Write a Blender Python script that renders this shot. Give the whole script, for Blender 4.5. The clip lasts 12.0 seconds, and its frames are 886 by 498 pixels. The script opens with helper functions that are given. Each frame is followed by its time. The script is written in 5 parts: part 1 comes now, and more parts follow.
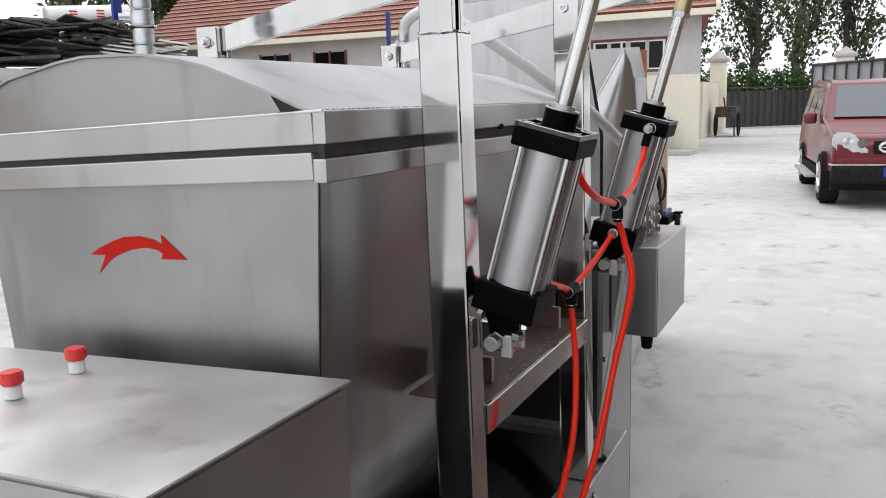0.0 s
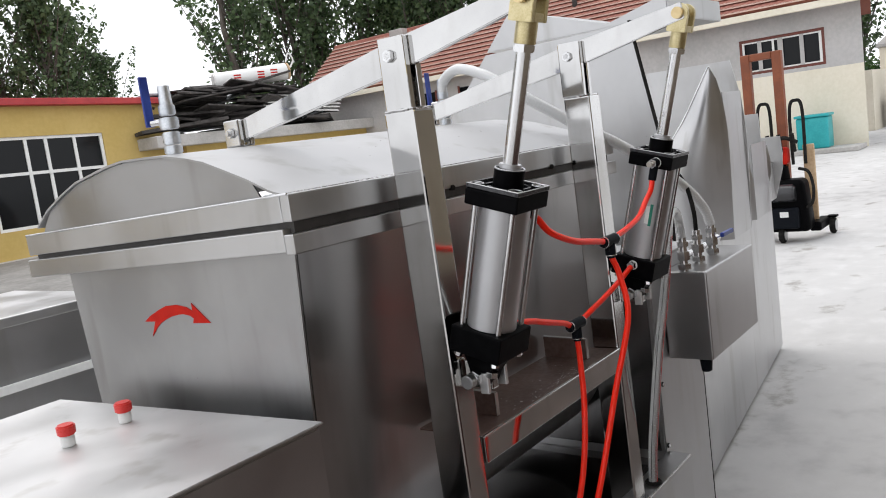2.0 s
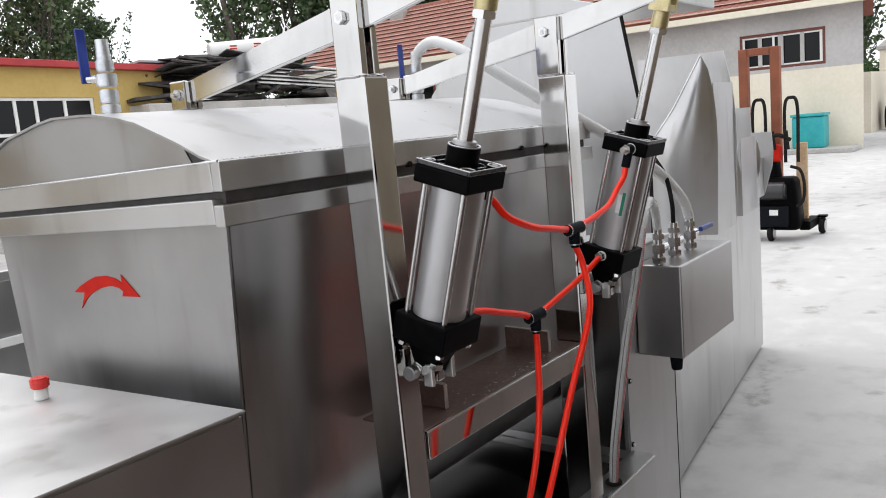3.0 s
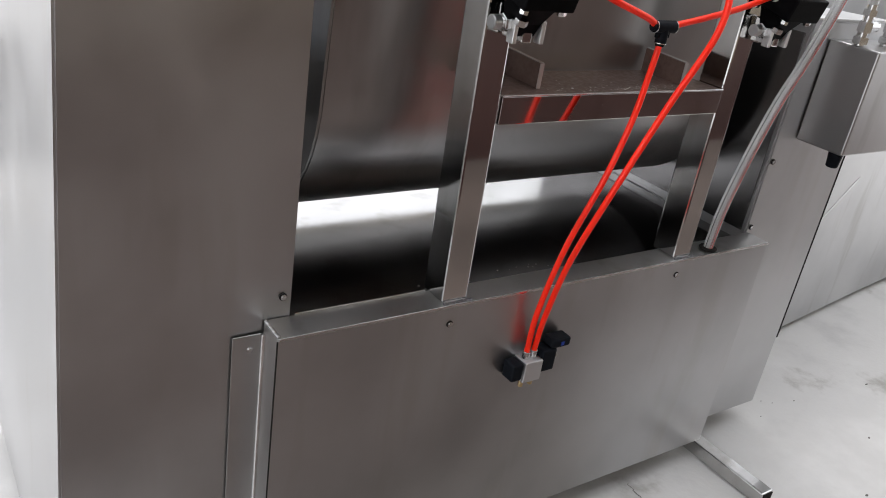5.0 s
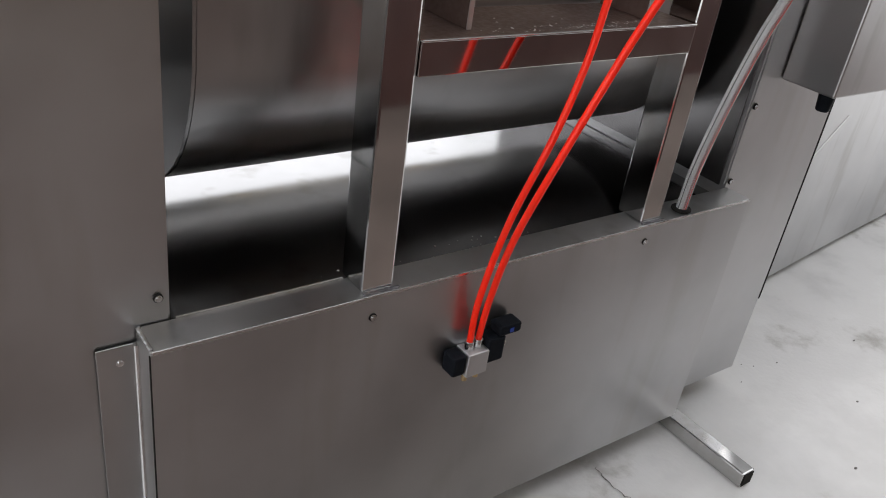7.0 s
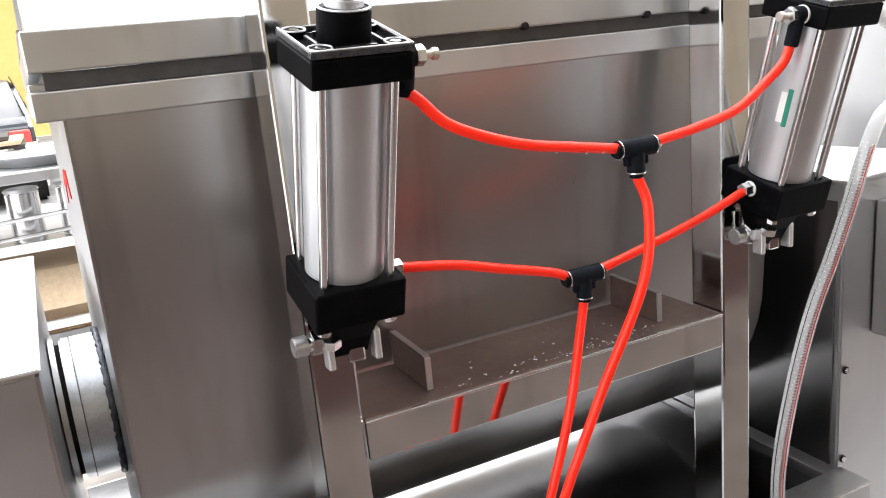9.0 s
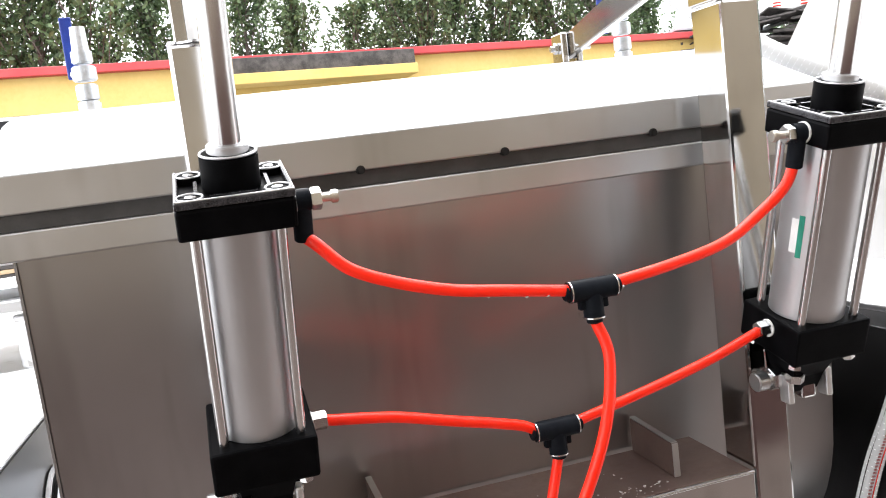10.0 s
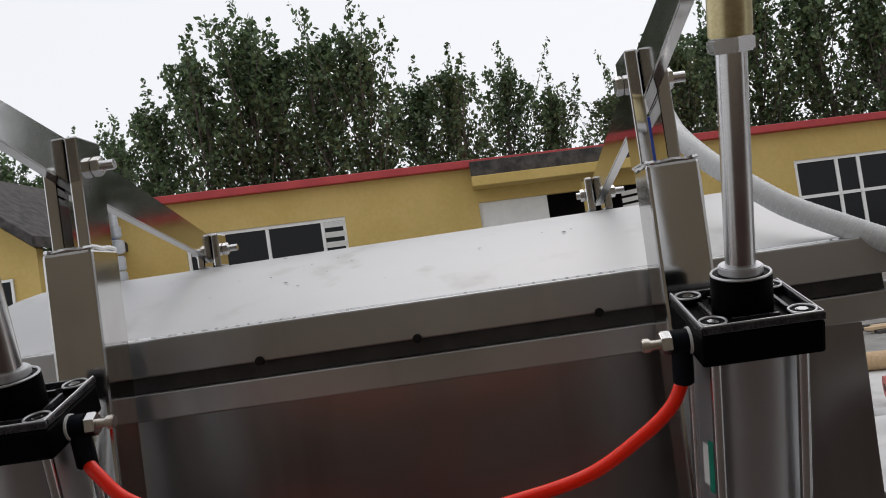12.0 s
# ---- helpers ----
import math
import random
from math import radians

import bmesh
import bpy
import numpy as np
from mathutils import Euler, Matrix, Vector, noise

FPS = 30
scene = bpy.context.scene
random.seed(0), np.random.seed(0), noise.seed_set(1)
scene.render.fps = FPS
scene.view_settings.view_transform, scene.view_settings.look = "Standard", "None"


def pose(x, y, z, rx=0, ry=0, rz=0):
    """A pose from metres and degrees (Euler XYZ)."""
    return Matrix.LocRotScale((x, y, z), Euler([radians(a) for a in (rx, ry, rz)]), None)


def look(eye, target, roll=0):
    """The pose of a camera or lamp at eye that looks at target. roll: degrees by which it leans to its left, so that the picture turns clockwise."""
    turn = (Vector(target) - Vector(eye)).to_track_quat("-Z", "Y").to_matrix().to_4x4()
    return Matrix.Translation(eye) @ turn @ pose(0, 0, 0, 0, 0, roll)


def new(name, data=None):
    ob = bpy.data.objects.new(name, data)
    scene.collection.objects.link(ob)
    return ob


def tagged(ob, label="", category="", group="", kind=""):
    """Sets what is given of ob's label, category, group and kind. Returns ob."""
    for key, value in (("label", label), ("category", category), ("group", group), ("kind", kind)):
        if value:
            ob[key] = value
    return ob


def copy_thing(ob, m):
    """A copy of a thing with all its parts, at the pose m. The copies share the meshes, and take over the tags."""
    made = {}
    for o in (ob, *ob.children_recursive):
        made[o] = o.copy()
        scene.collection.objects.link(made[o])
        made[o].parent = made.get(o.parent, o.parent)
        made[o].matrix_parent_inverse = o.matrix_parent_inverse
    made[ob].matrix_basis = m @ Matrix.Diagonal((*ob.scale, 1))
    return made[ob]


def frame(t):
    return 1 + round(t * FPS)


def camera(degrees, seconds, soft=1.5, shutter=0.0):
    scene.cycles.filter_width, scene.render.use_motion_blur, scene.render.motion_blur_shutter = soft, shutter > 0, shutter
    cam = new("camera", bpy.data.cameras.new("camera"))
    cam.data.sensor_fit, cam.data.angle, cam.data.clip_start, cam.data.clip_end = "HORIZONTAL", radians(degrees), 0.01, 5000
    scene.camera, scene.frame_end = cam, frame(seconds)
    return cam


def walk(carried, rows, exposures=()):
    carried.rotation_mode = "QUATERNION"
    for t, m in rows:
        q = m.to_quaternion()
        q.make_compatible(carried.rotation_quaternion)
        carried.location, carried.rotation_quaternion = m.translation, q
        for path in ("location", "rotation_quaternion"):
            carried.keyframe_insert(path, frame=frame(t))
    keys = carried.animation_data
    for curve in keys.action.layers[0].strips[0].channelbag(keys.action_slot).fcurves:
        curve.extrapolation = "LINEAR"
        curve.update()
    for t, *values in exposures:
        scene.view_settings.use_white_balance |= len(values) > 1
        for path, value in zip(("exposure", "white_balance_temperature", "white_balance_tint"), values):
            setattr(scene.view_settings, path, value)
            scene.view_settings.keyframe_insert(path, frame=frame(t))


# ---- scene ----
cam = camera(56.5, 12.0, soft=1.0)
PATH = [
    (0, (0.183, 0.092, 1.575), (1.951, 0.96, 1.227), -1.6),
    (0.5, (0.117, -0.136, 1.632), (1.812, 0.901, 1.409), -1.8),
    (1, (0.099, -0.218, 1.651), (1.736, 0.921, 1.506), -7.9),
    (1.5, (0.16, -0.211, 1.639), (1.846, 0.853, 1.479), -9.1),
    (2, (0.221, -0.249, 1.619), (1.794, 0.96, 1.361), -7.6),
    (2.5, (0.288, -0.231, 1.592), (1.893, 0.921, 1.282), -5.8),
    (2.7, (0.304, -0.228, 1.6), (1.916, 0.92, 1.317), -5.6),
    (4.3, (0.516, -0.432, 1.501), (1.662, 1.056, 0.809), 2.7),
    (4.5, (0.5, -0.437, 1.475), (1.621, 1.045, 0.737), 4.7),
    (5, (0.496, -0.456, 1.429), (1.592, 0.985, 0.579), 9.3),
    (5.5, (0.514, -0.449, 1.406), (1.549, 0.942, 0.41), 13.6),
    (6, (0.574, -0.44, 1.356), (1.617, 0.933, 0.342), 16.0),
    (6.5, (0.644, -0.376, 1.361), (1.746, 0.996, 0.412), 13.7),
    (6.7, (0.672, -0.323, 1.368), (1.806, 0.999, 0.384), 11.0),
    (8.3, (1.005, -0.267, 1.484), (1.928, 1.372, 0.815), -4.0),
    (8.5, (1.022, -0.274, 1.486), (1.906, 1.406, 0.858), -5.8),
    (9, (1.081, -0.271, 1.53), (1.917, 1.474, 1.023), -5.4),
    (9.5, (1.229, -0.258, 1.546), (1.916, 1.589, 1.202), -7.0),
    (10, (1.335, -0.278, 1.541), (1.861, 1.636, 1.3), -7.1),
    (10.5, (1.525, -0.317, 1.569), (1.789, 1.663, 1.459), -8.5),
    (11, (1.688, -0.356, 1.598), (1.78, 1.641, 1.536), -5.0),
    (11.5, (1.74, -0.322, 1.599), (1.853, 1.674, 1.628), -9.8),
    (12, (1.783, -0.246, 1.596), (1.701, 1.751, 1.657), -8.3),
]
walk(cam, [(t, look(eye, target, roll)) for t, eye, target, roll in PATH],
     exposures=[(t, e, 6650, 13) for t, e in ((0, 0.35), (2.7, 0.42), (4.5, 1.1), (5.5, 1.05), (6.5, 0.97), (8.5, 1.63), (9.5, 2.04), (10.2, 1.75), (10.6, 1.05), (11, 0.34), (11.5, -0.15), (12, -0.32))])

# ---- light ----
world = bpy.data.worlds.new("overcast_sky")
scene.world = world
world.use_nodes = True
wn, wl = world.node_tree.nodes, world.node_tree.links
sky = wn.new("ShaderNodeTexSky")
sky.sky_type, sky.sun_disc = "NISHITA", False
sky.sun_elevation, sky.sun_rotation = radians(60), radians(15)
sky.air_density, sky.dust_density = 1.0, 2.0
soft_sky = wn.new("ShaderNodeHueSaturation")
soft_sky.inputs["Saturation"].default_value = 0.12
wl.new(sky.outputs[0], soft_sky.inputs["Color"])
cloud = wn.new("ShaderNodeMix")
cloud.data_type = "RGBA"
cloud.inputs["Factor"].default_value = 0.8
cloud.inputs["B"].default_value = (9.0, 9.5, 10.0, 1)
wl.new(soft_sky.outputs[0], cloud.inputs["A"])
wl.new(cloud.outputs["Result"], wn["Background"].inputs["Color"])
wn["Background"].inputs["Strength"].default_value = 0.13
sun = new("sun", bpy.data.lights.new("sun", "SUN"))
sun.data.energy, sun.data.angle, sun.data.color = 0.65, radians(45), (1.0, 0.98, 0.95)
sun.matrix_world = look((2.5, 9, 16), (0, 0, 0))


# ---- materials ----
def mat_base(name, color, rough=0.5, metal=0.0):
    m = bpy.data.materials.new(name)
    m.use_nodes = True
    b = m.node_tree.nodes["Principled BSDF"]
    b.inputs["Base Color"].default_value = (*color, 1)
    b.inputs["Roughness"].default_value = rough
    b.inputs["Metallic"].default_value = metal
    return m, m.node_tree.nodes, m.node_tree.links, b


def coords(n, l, scale, kind="Object", rot=(0, 0, 0)):
    tc = n.new("ShaderNodeTexCoord")
    mp = n.new("ShaderNodeMapping")
    mp.inputs["Scale"].default_value = scale
    mp.inputs["Rotation"].default_value = rot
    l.new(tc.outputs[kind], mp.inputs["Vector"])
    return mp.outputs[0]


def noise_tex(n, l, vec, scale, detail=4.0, rough=0.55):
    t = n.new("ShaderNodeTexNoise")
    t.inputs["Scale"].default_value, t.inputs["Detail"].default_value = scale, detail
    t.inputs["Roughness"].default_value = rough
    l.new(vec, t.inputs["Vector"])
    return t.outputs["Fac"]


def ramp(n, l, fac, stops):
    r = n.new("ShaderNodeValToRGB")
    r.color_ramp.interpolation = "EASE"
    e = r.color_ramp.elements
    while len(e) < len(stops):
        e.new(0.5)
    for el, (p, c) in zip(e, stops):
        el.position, el.color = p, (*c, 1) if len(c) == 3 else c
    l.new(fac, r.inputs[0])
    return r.outputs[0]


def remap(n, l, fac, lo, hi, a=0.3, b=0.7):
    r = n.new("ShaderNodeMapRange")
    r.interpolation_type = "SMOOTHSTEP"
    r.inputs["From Min"].default_value, r.inputs["From Max"].default_value = a, b
    r.inputs["To Min"].default_value, r.inputs["To Max"].default_value = lo, hi
    l.new(fac, r.inputs["Value"])
    return r.outputs[0]


def bump(n, l, b, height, strength, dist):
    u = n.new("ShaderNodeBump")
    u.inputs["Strength"].default_value, u.inputs["Distance"].default_value = strength, dist
    l.new(height, u.inputs["Height"])
    l.new(u.outputs[0], b.inputs["Normal"])


def steel(name, color=(0.58, 0.58, 0.582), rough=(0.3, 0.45), smudge=3.0, stain=0.83):
    """Brushed stainless sheet: cloudy smears in the gloss, drip stains and small flecks."""
    m, n, l, b = mat_base(name, color, 0.3, 1.0)
    s = noise_tex(n, l, coords(n, l, (1, 1, 1)), smudge, 4, 0.5)
    l.new(remap(n, l, s, rough[0], rough[1]), b.inputs["Roughness"])
    drip = noise_tex(n, l, coords(n, l, (11, 11, 1.8)), 1.0, 3)
    fleck = noise_tex(n, l, coords(n, l, (1, 1, 1)), 38.0, 2)
    film = n.new("ShaderNodeMix")
    film.data_type, film.blend_type = "RGBA", "MULTIPLY"
    film.inputs["Factor"].default_value = 1.0
    l.new(ramp(n, l, s, [(0.3, [c * 0.8 for c in color]), (0.68, color)]), film.inputs["A"])
    l.new(ramp(n, l, drip, [(0.28, (stain + 0.01, stain, stain - 0.02)), (0.45, (1, 1, 1))]), film.inputs["B"])
    spots = n.new("ShaderNodeMix")
    spots.data_type, spots.blend_type = "RGBA", "MULTIPLY"
    spots.inputs["Factor"].default_value = 1.0
    l.new(film.outputs["Result"], spots.inputs["A"])
    l.new(ramp(n, l, fleck, [(0.17, (0.75, 0.74, 0.72)), (0.23, (1, 1, 1))]), spots.inputs["B"])
    l.new(spots.outputs["Result"], b.inputs["Base Color"])
    return m


def speckled(name, c0, c1, scale, rough=(0.6, 0.9), metal=0.0, strength=0.2, dist=0.004, fine=12.0, kind="Object"):
    m, n, l, b = mat_base(name, c0, rough[0], metal)
    v = coords(n, l, (1, 1, 1), kind)
    a, f = noise_tex(n, l, v, scale, 6), noise_tex(n, l, v, scale * fine, 4)
    mix = n.new("ShaderNodeMix")
    mix.inputs["Factor"].default_value = 0.4
    l.new(a, mix.inputs[2])
    l.new(f, mix.inputs[3])
    l.new(ramp(n, l, mix.outputs[0], [(0.35, c0), (0.65, c1)]), b.inputs["Base Color"])
    l.new(remap(n, l, f, rough[0], rough[1]), b.inputs["Roughness"])
    bump(n, l, b, f, strength, dist)
    return m


def leafy(name, c0, c1):
    m, n, l, b = mat_base(name, c0, 0.55)
    geo = n.new("ShaderNodeNewGeometry")
    l.new(ramp(n, l, geo.outputs["Random Per Island"], [(0.0, c0), (1.0, c1)]), b.inputs["Base Color"])
    tr = n.new("ShaderNodeBsdfTranslucent")
    l.new(ramp(n, l, geo.outputs["Random Per Island"], [(0.0, c0), (1.0, c1)]), tr.inputs["Color"])
    mx = n.new("ShaderNodeMixShader")
    mx.inputs[0].default_value = 0.3
    l.new(b.outputs[0], mx.inputs[1])
    l.new(tr.outputs[0], mx.inputs[2])
    l.new(mx.outputs[0], n["Material Output"].inputs["Surface"])
    return m


STEEL = steel("stainless_sheet")
STEEL_TUB = steel("stainless_tub_sheet", (0.49, 0.485, 0.485), (0.28, 0.36), 2.2)
STEEL_BAR = steel("stainless_bar", (0.6, 0.595, 0.585), (0.05, 0.13), 5.0)
STEEL_BRIGHT = steel("polished_rod", (0.72, 0.72, 0.72), (0.17, 0.265), 8.0)
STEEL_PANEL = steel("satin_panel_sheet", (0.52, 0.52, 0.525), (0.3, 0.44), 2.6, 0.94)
# paler copy of the steel, for tops and edges that look lit
STEEL_LIT = steel("lit_satin_sheet", (0.68, 0.68, 0.68), (0.36, 0.52), 3.4)
STEEL_LID = steel("satin_lid_sheet", (0.5, 0.5, 0.502), (0.42, 0.56), 2.2)
STEEL_END = steel("cloudy_end_sheet", (0.43, 0.428, 0.428), (0.34, 0.5), 4.5)
STEEL_PLATE = steel("smooth_base_sheet", (0.42, 0.415, 0.41), (0.09, 0.17), 2.5)
BROWN_SHEET = speckled("brown_speckled_sheet", (0.13, 0.083, 0.07), (0.2, 0.14, 0.12), 9, (0.32, 0.5), 0.75, 0.1, 0.001)
ALU = steel("anodised_aluminium", (0.62, 0.62, 0.63), (0.42, 0.55), 5.0)
STEEL_DIM = steel("dim_reflection_sheet", (0.24, 0.235, 0.235), (0.2, 0.265), 2.5)
ZINC = speckled("galvanised_zinc", (0.56, 0.60, 0.64), (0.80, 0.82, 0.85), 18, (0.35, 0.55), 1.0, 0.1, 0.001)
BLUED = speckled("heat_tinted_weld", (0.10, 0.11, 0.13), (0.3, 0.3, 0.32), 40, (0.35, 0.6), 1.0, 0.3, 0.001)
YZINC = speckled("yellow_zinc_plating", (0.50, 0.42, 0.22), (0.66, 0.58, 0.36), 30, (0.3, 0.45), 1.0, 0.08, 0.0008)
BLACKPAINT = speckled("black_cast_paint", (0.0015, 0.0015, 0.0018), (0.0035, 0.0035, 0.004), 60, (0.34, 0.5), 0.0, 0.12, 0.0008)
BLACKGLOSS = speckled("speckled_gloss_black", (0.008, 0.008, 0.009), (0.05, 0.05, 0.055), 90, (0.15, 0.3), 0.0, 0.12, 0.0008)
BLACKPLASTIC = speckled("black_plastic", (0.007, 0.008, 0.011), (0.011, 0.013, 0.016), 80, (0.3, 0.42), 0.0, 0.05, 0.0004)
GASKET = speckled("grey_rubber_gasket", (0.045, 0.042, 0.04), (0.075, 0.07, 0.067), 30, (0.5, 0.75), 0.0, 0.15, 0.001)
RUBBER = speckled("dark_rubber", (0.012, 0.012, 0.012), (0.03, 0.028, 0.026), 40, (0.6, 0.85), 0.0, 0.2, 0.001)
HOSE, hn, hl, hb = mat_base("orange_red_hose", (0.95, 0.026, 0.007), 0.3)
hb.inputs["Subsurface Weight"].default_value = 0.5
hb.inputs["Subsurface Radius"].default_value = (1.0, 0.25, 0.1)
hb.inputs["Subsurface Scale"].default_value = 0.012
REDPAINT = speckled("red_sticker", (0.46, 0.012, 0.006), (0.54, 0.018, 0.008), 40, (0.5, 0.65), 0.0, 0.02, 0.0003)
REDPLASTIC = speckled("red_button_plastic", (0.65, 0.03, 0.025), (0.7, 0.05, 0.04), 60, (0.25, 0.35), 0.0, 0.02, 0.0003)
WHITEPLASTIC = speckled("white_plastic", (0.72, 0.72, 0.7), (0.8, 0.8, 0.78), 60, (0.35, 0.5), 0.0, 0.02, 0.0003)
BRASS = speckled("brass", (0.6, 0.46, 0.25), (0.7, 0.56, 0.32), 60, (0.285, 0.4), 1.0, 0.05, 0.0005)
NICKEL = speckled("tarnished_nickel", (0.55, 0.5, 0.44), (0.7, 0.66, 0.6), 60, (0.285, 0.4), 1.0, 0.05, 0.0005)
BLUE = speckled("blue_handle_plastic", (0.01, 0.03, 0.22), (0.015, 0.05, 0.3), 50, (0.3, 0.45), 0.0, 0.05, 0.0005)
GREENLABEL = speckled("green_label", (0.0, 0.2, 0.13), (0.01, 0.26, 0.17), 60, (0.4, 0.5), 0.0, 0.02, 0.0003)
YWALL = speckled("yellow_wall_paint", (0.51, 0.36, 0.11), (0.58, 0.42, 0.15), 0.7, (0.75, 0.9), 0.0, 0.25, 0.004)
REDTRIM = speckled("red_roof_trim", (0.36, 0.03, 0.035), (0.48, 0.05, 0.05), 1.5, (0.5, 0.7), 0.0, 0.2, 0.004)
CREAM = speckled("cream_wall_paint", (0.72, 0.66, 0.53), (0.8, 0.74, 0.62), 0.8, (0.75, 0.9), 0.0, 0.2, 0.004)
GREYWALL = speckled("grey_render", (0.42, 0.41, 0.40), (0.52, 0.50, 0.49), 0.8, (0.8, 0.95), 0.0, 0.3, 0.005)
SLAB = speckled("cement_slab", (0.36, 0.35, 0.33), (0.5, 0.48, 0.46), 1.4, (0.85, 0.95), 0.0, 0.4, 0.01)
TILE = speckled("clay_roof_tile", (0.22, 0.07, 0.05), (0.31, 0.115, 0.08), 1.6, (0.7, 0.9), 0.0, 0.3, 0.006)
TILE_EDGE = speckled("lit_tile_edge", (0.50, 0.34, 0.28), (0.64, 0.48, 0.41), 2.5, (0.75, 0.9), 0.0, 0.3, 0.004)
BROWNFRAME = speckled("brown_window_frame", (0.12, 0.03, 0.02), (0.17, 0.045, 0.03), 6, (0.45, 0.6), 0.0, 0.1, 0.002)
WHITEFRAME = speckled("white_window_frame", (0.74, 0.74, 0.72), (0.82, 0.82, 0.8), 4, (0.4, 0.55), 0.0, 0.05, 0.002)
DARKGLASS, dn, dl, db = mat_base("dark_window_glass", (0.006, 0.007, 0.008), 0.08)
db.inputs["Specular IOR Level"].default_value = 0.2
DARKROOM = speckled("unlit_interior", (0.02, 0.02, 0.02), (0.05, 0.045, 0.04), 1.0, (0.9, 1.0))
BARK = speckled("poplar_bark", (0.07, 0.055, 0.045), (0.16, 0.14, 0.12), 4, (0.85, 0.95), 0.0, 0.6, 0.02)
LEAF = leafy("poplar_leaf", (0.04, 0.072, 0.03), (0.125, 0.19, 0.08))
HEDGE = leafy("hedge_leaf", (0.02, 0.06, 0.012), (0.07, 0.14, 0.03))
MAROON, mn, ml, mb = mat_base("maroon_car_paint", (0.15, 0.006, 0.013), 0.35)
mb.inputs["Coat Weight"].default_value = 0.6
mb.inputs["Coat Roughness"].default_value = 0.035
ORANGE = speckled("orange_lift_paint", (0.19, 0.05, 0.018), (0.27, 0.075, 0.028), 5, (0.4, 0.6), 0.0, 0.1, 0.002)
TEAL = speckled("teal_plastic", (0.0, 0.3, 0.32), (0.02, 0.38, 0.4), 3, (0.4, 0.5))
# base colour lifted to carry the sky's reflection in the windscreen
SCREEN, wsn, wsl, wsb = mat_base("sky_toned_windscreen", (0.11, 0.13, 0.14), 0.08)
wsb.inputs["Coat Weight"].default_value = 1.0
WOOD = speckled("pale_timber", (0.42, 0.28, 0.15), (0.6, 0.44, 0.28), 3, (0.65, 0.85), 0.0, 0.3, 0.004)
WOODEND = speckled("pink_painted_timber_end", (0.36, 0.085, 0.075), (0.5, 0.16, 0.14), 12, (0.6, 0.8), 0.0, 0.3, 0.004)
DARKSCRAP = speckled("weathered_dark_boards", (0.02, 0.018, 0.017), (0.09, 0.08, 0.075), 5, (0.75, 0.95), 0.0, 0.6, 0.02)
GATE = speckled("dark_gate_paint", (0.02, 0.025, 0.022), (0.04, 0.045, 0.04), 2, (0.5, 0.7))
GREYPANEL = speckled("grey_gate_sheet", (0.3, 0.31, 0.33), (0.4, 0.41, 0.43), 1.5, (0.5, 0.7))
CLEARHOSE, cn, cl, cb = mat_base("milky_clear_hose", (0.74, 0.75, 0.75), 0.18)
cb.inputs["Transmission Weight"].default_value = 0.55
cb.inputs["IOR"].default_value = 1.35
WHITEHOSE, whn, whl, whb = mat_base("milky_white_hose", (0.82, 0.83, 0.83), 0.22)
whb.inputs["Transmission Weight"].default_value = 0.22
whb.inputs["IOR"].default_value = 1.35
LIGHTGLASS, ln, ll, lb = mat_base("headlight_glass", (0.62, 0.64, 0.65), 0.1)
lb.inputs["Coat Weight"].default_value = 1.0

for dark in (BLACKPAINT, BLACKPLASTIC, RUBBER):
    dark.node_tree.nodes["Principled BSDF"].inputs["Specular IOR Level"].default_value = 0.03
hb.inputs["Specular IOR Level"].default_value = 0.35
REDPAINT.node_tree.nodes["Principled BSDF"].inputs["Specular IOR Level"].default_value = 0.12

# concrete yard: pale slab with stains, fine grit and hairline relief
CONCRETE, gn, gl, gb = mat_base("concrete_yard", (0.5, 0.49, 0.47), 0.85)
gv = coords(gn, gl, (1, 1, 1))
g1, g2, g3 = noise_tex(gn, gl, gv, 0.55, 6), noise_tex(gn, gl, gv, 4.0, 6), noise_tex(gn, gl, gv, 60.0, 3)
gs = gn.new("ShaderNodeMix")
gs.data_type, gs.blend_type = "RGBA", "MULTIPLY"
gs.inputs["Factor"].default_value = 1.0
gm = gn.new("ShaderNodeMix")
gm.inputs["Factor"].default_value = 0.45
gl.new(g1, gm.inputs[2])
gl.new(g2, gm.inputs[3])
gl.new(ramp(gn, gl, gm.outputs[0], [(0.34, (0.40, 0.395, 0.39)), (0.5, (0.53, 0.525, 0.515)), (0.64, (0.60, 0.595, 0.585))]), gs.inputs["A"])
gl.new(ramp(gn, gl, noise_tex(gn, gl, gv, 2.3, 7, 0.62), [(0.3, (0.62, 0.60, 0.57)), (0.42, (1, 1, 1))]), gs.inputs["B"])
# brownish shade before the machine, put into the slab's colour, with a ragged edge
floor_shade_at = gn.new("ShaderNodeMapping")
floor_shade_at.inputs["Location"].default_value = (-1.15, -0.1, 0)
floor_shade_at.inputs["Scale"].default_value = (0.8, 1.3, 1)
gl.new(gv, floor_shade_at.inputs["Vector"])
floor_shade_far = gn.new("ShaderNodeVectorMath")
floor_shade_far.operation = "LENGTH"
gl.new(floor_shade_at.outputs[0], floor_shade_far.inputs[0])
floor_shade_rag = gn.new("ShaderNodeMath")
floor_shade_rag.operation = "MULTIPLY_ADD"
floor_shade_rag.inputs[1].default_value = 0.5
gl.new(noise_tex(gn, gl, gv, 2.6, 6, 0.6), floor_shade_rag.inputs[0])
gl.new(floor_shade_far.outputs["Value"], floor_shade_rag.inputs[2])
floor_shade = gn.new("ShaderNodeMix")
floor_shade.data_type, floor_shade.blend_type = "RGBA", "MULTIPLY"
floor_shade.inputs["Factor"].default_value = 1.0
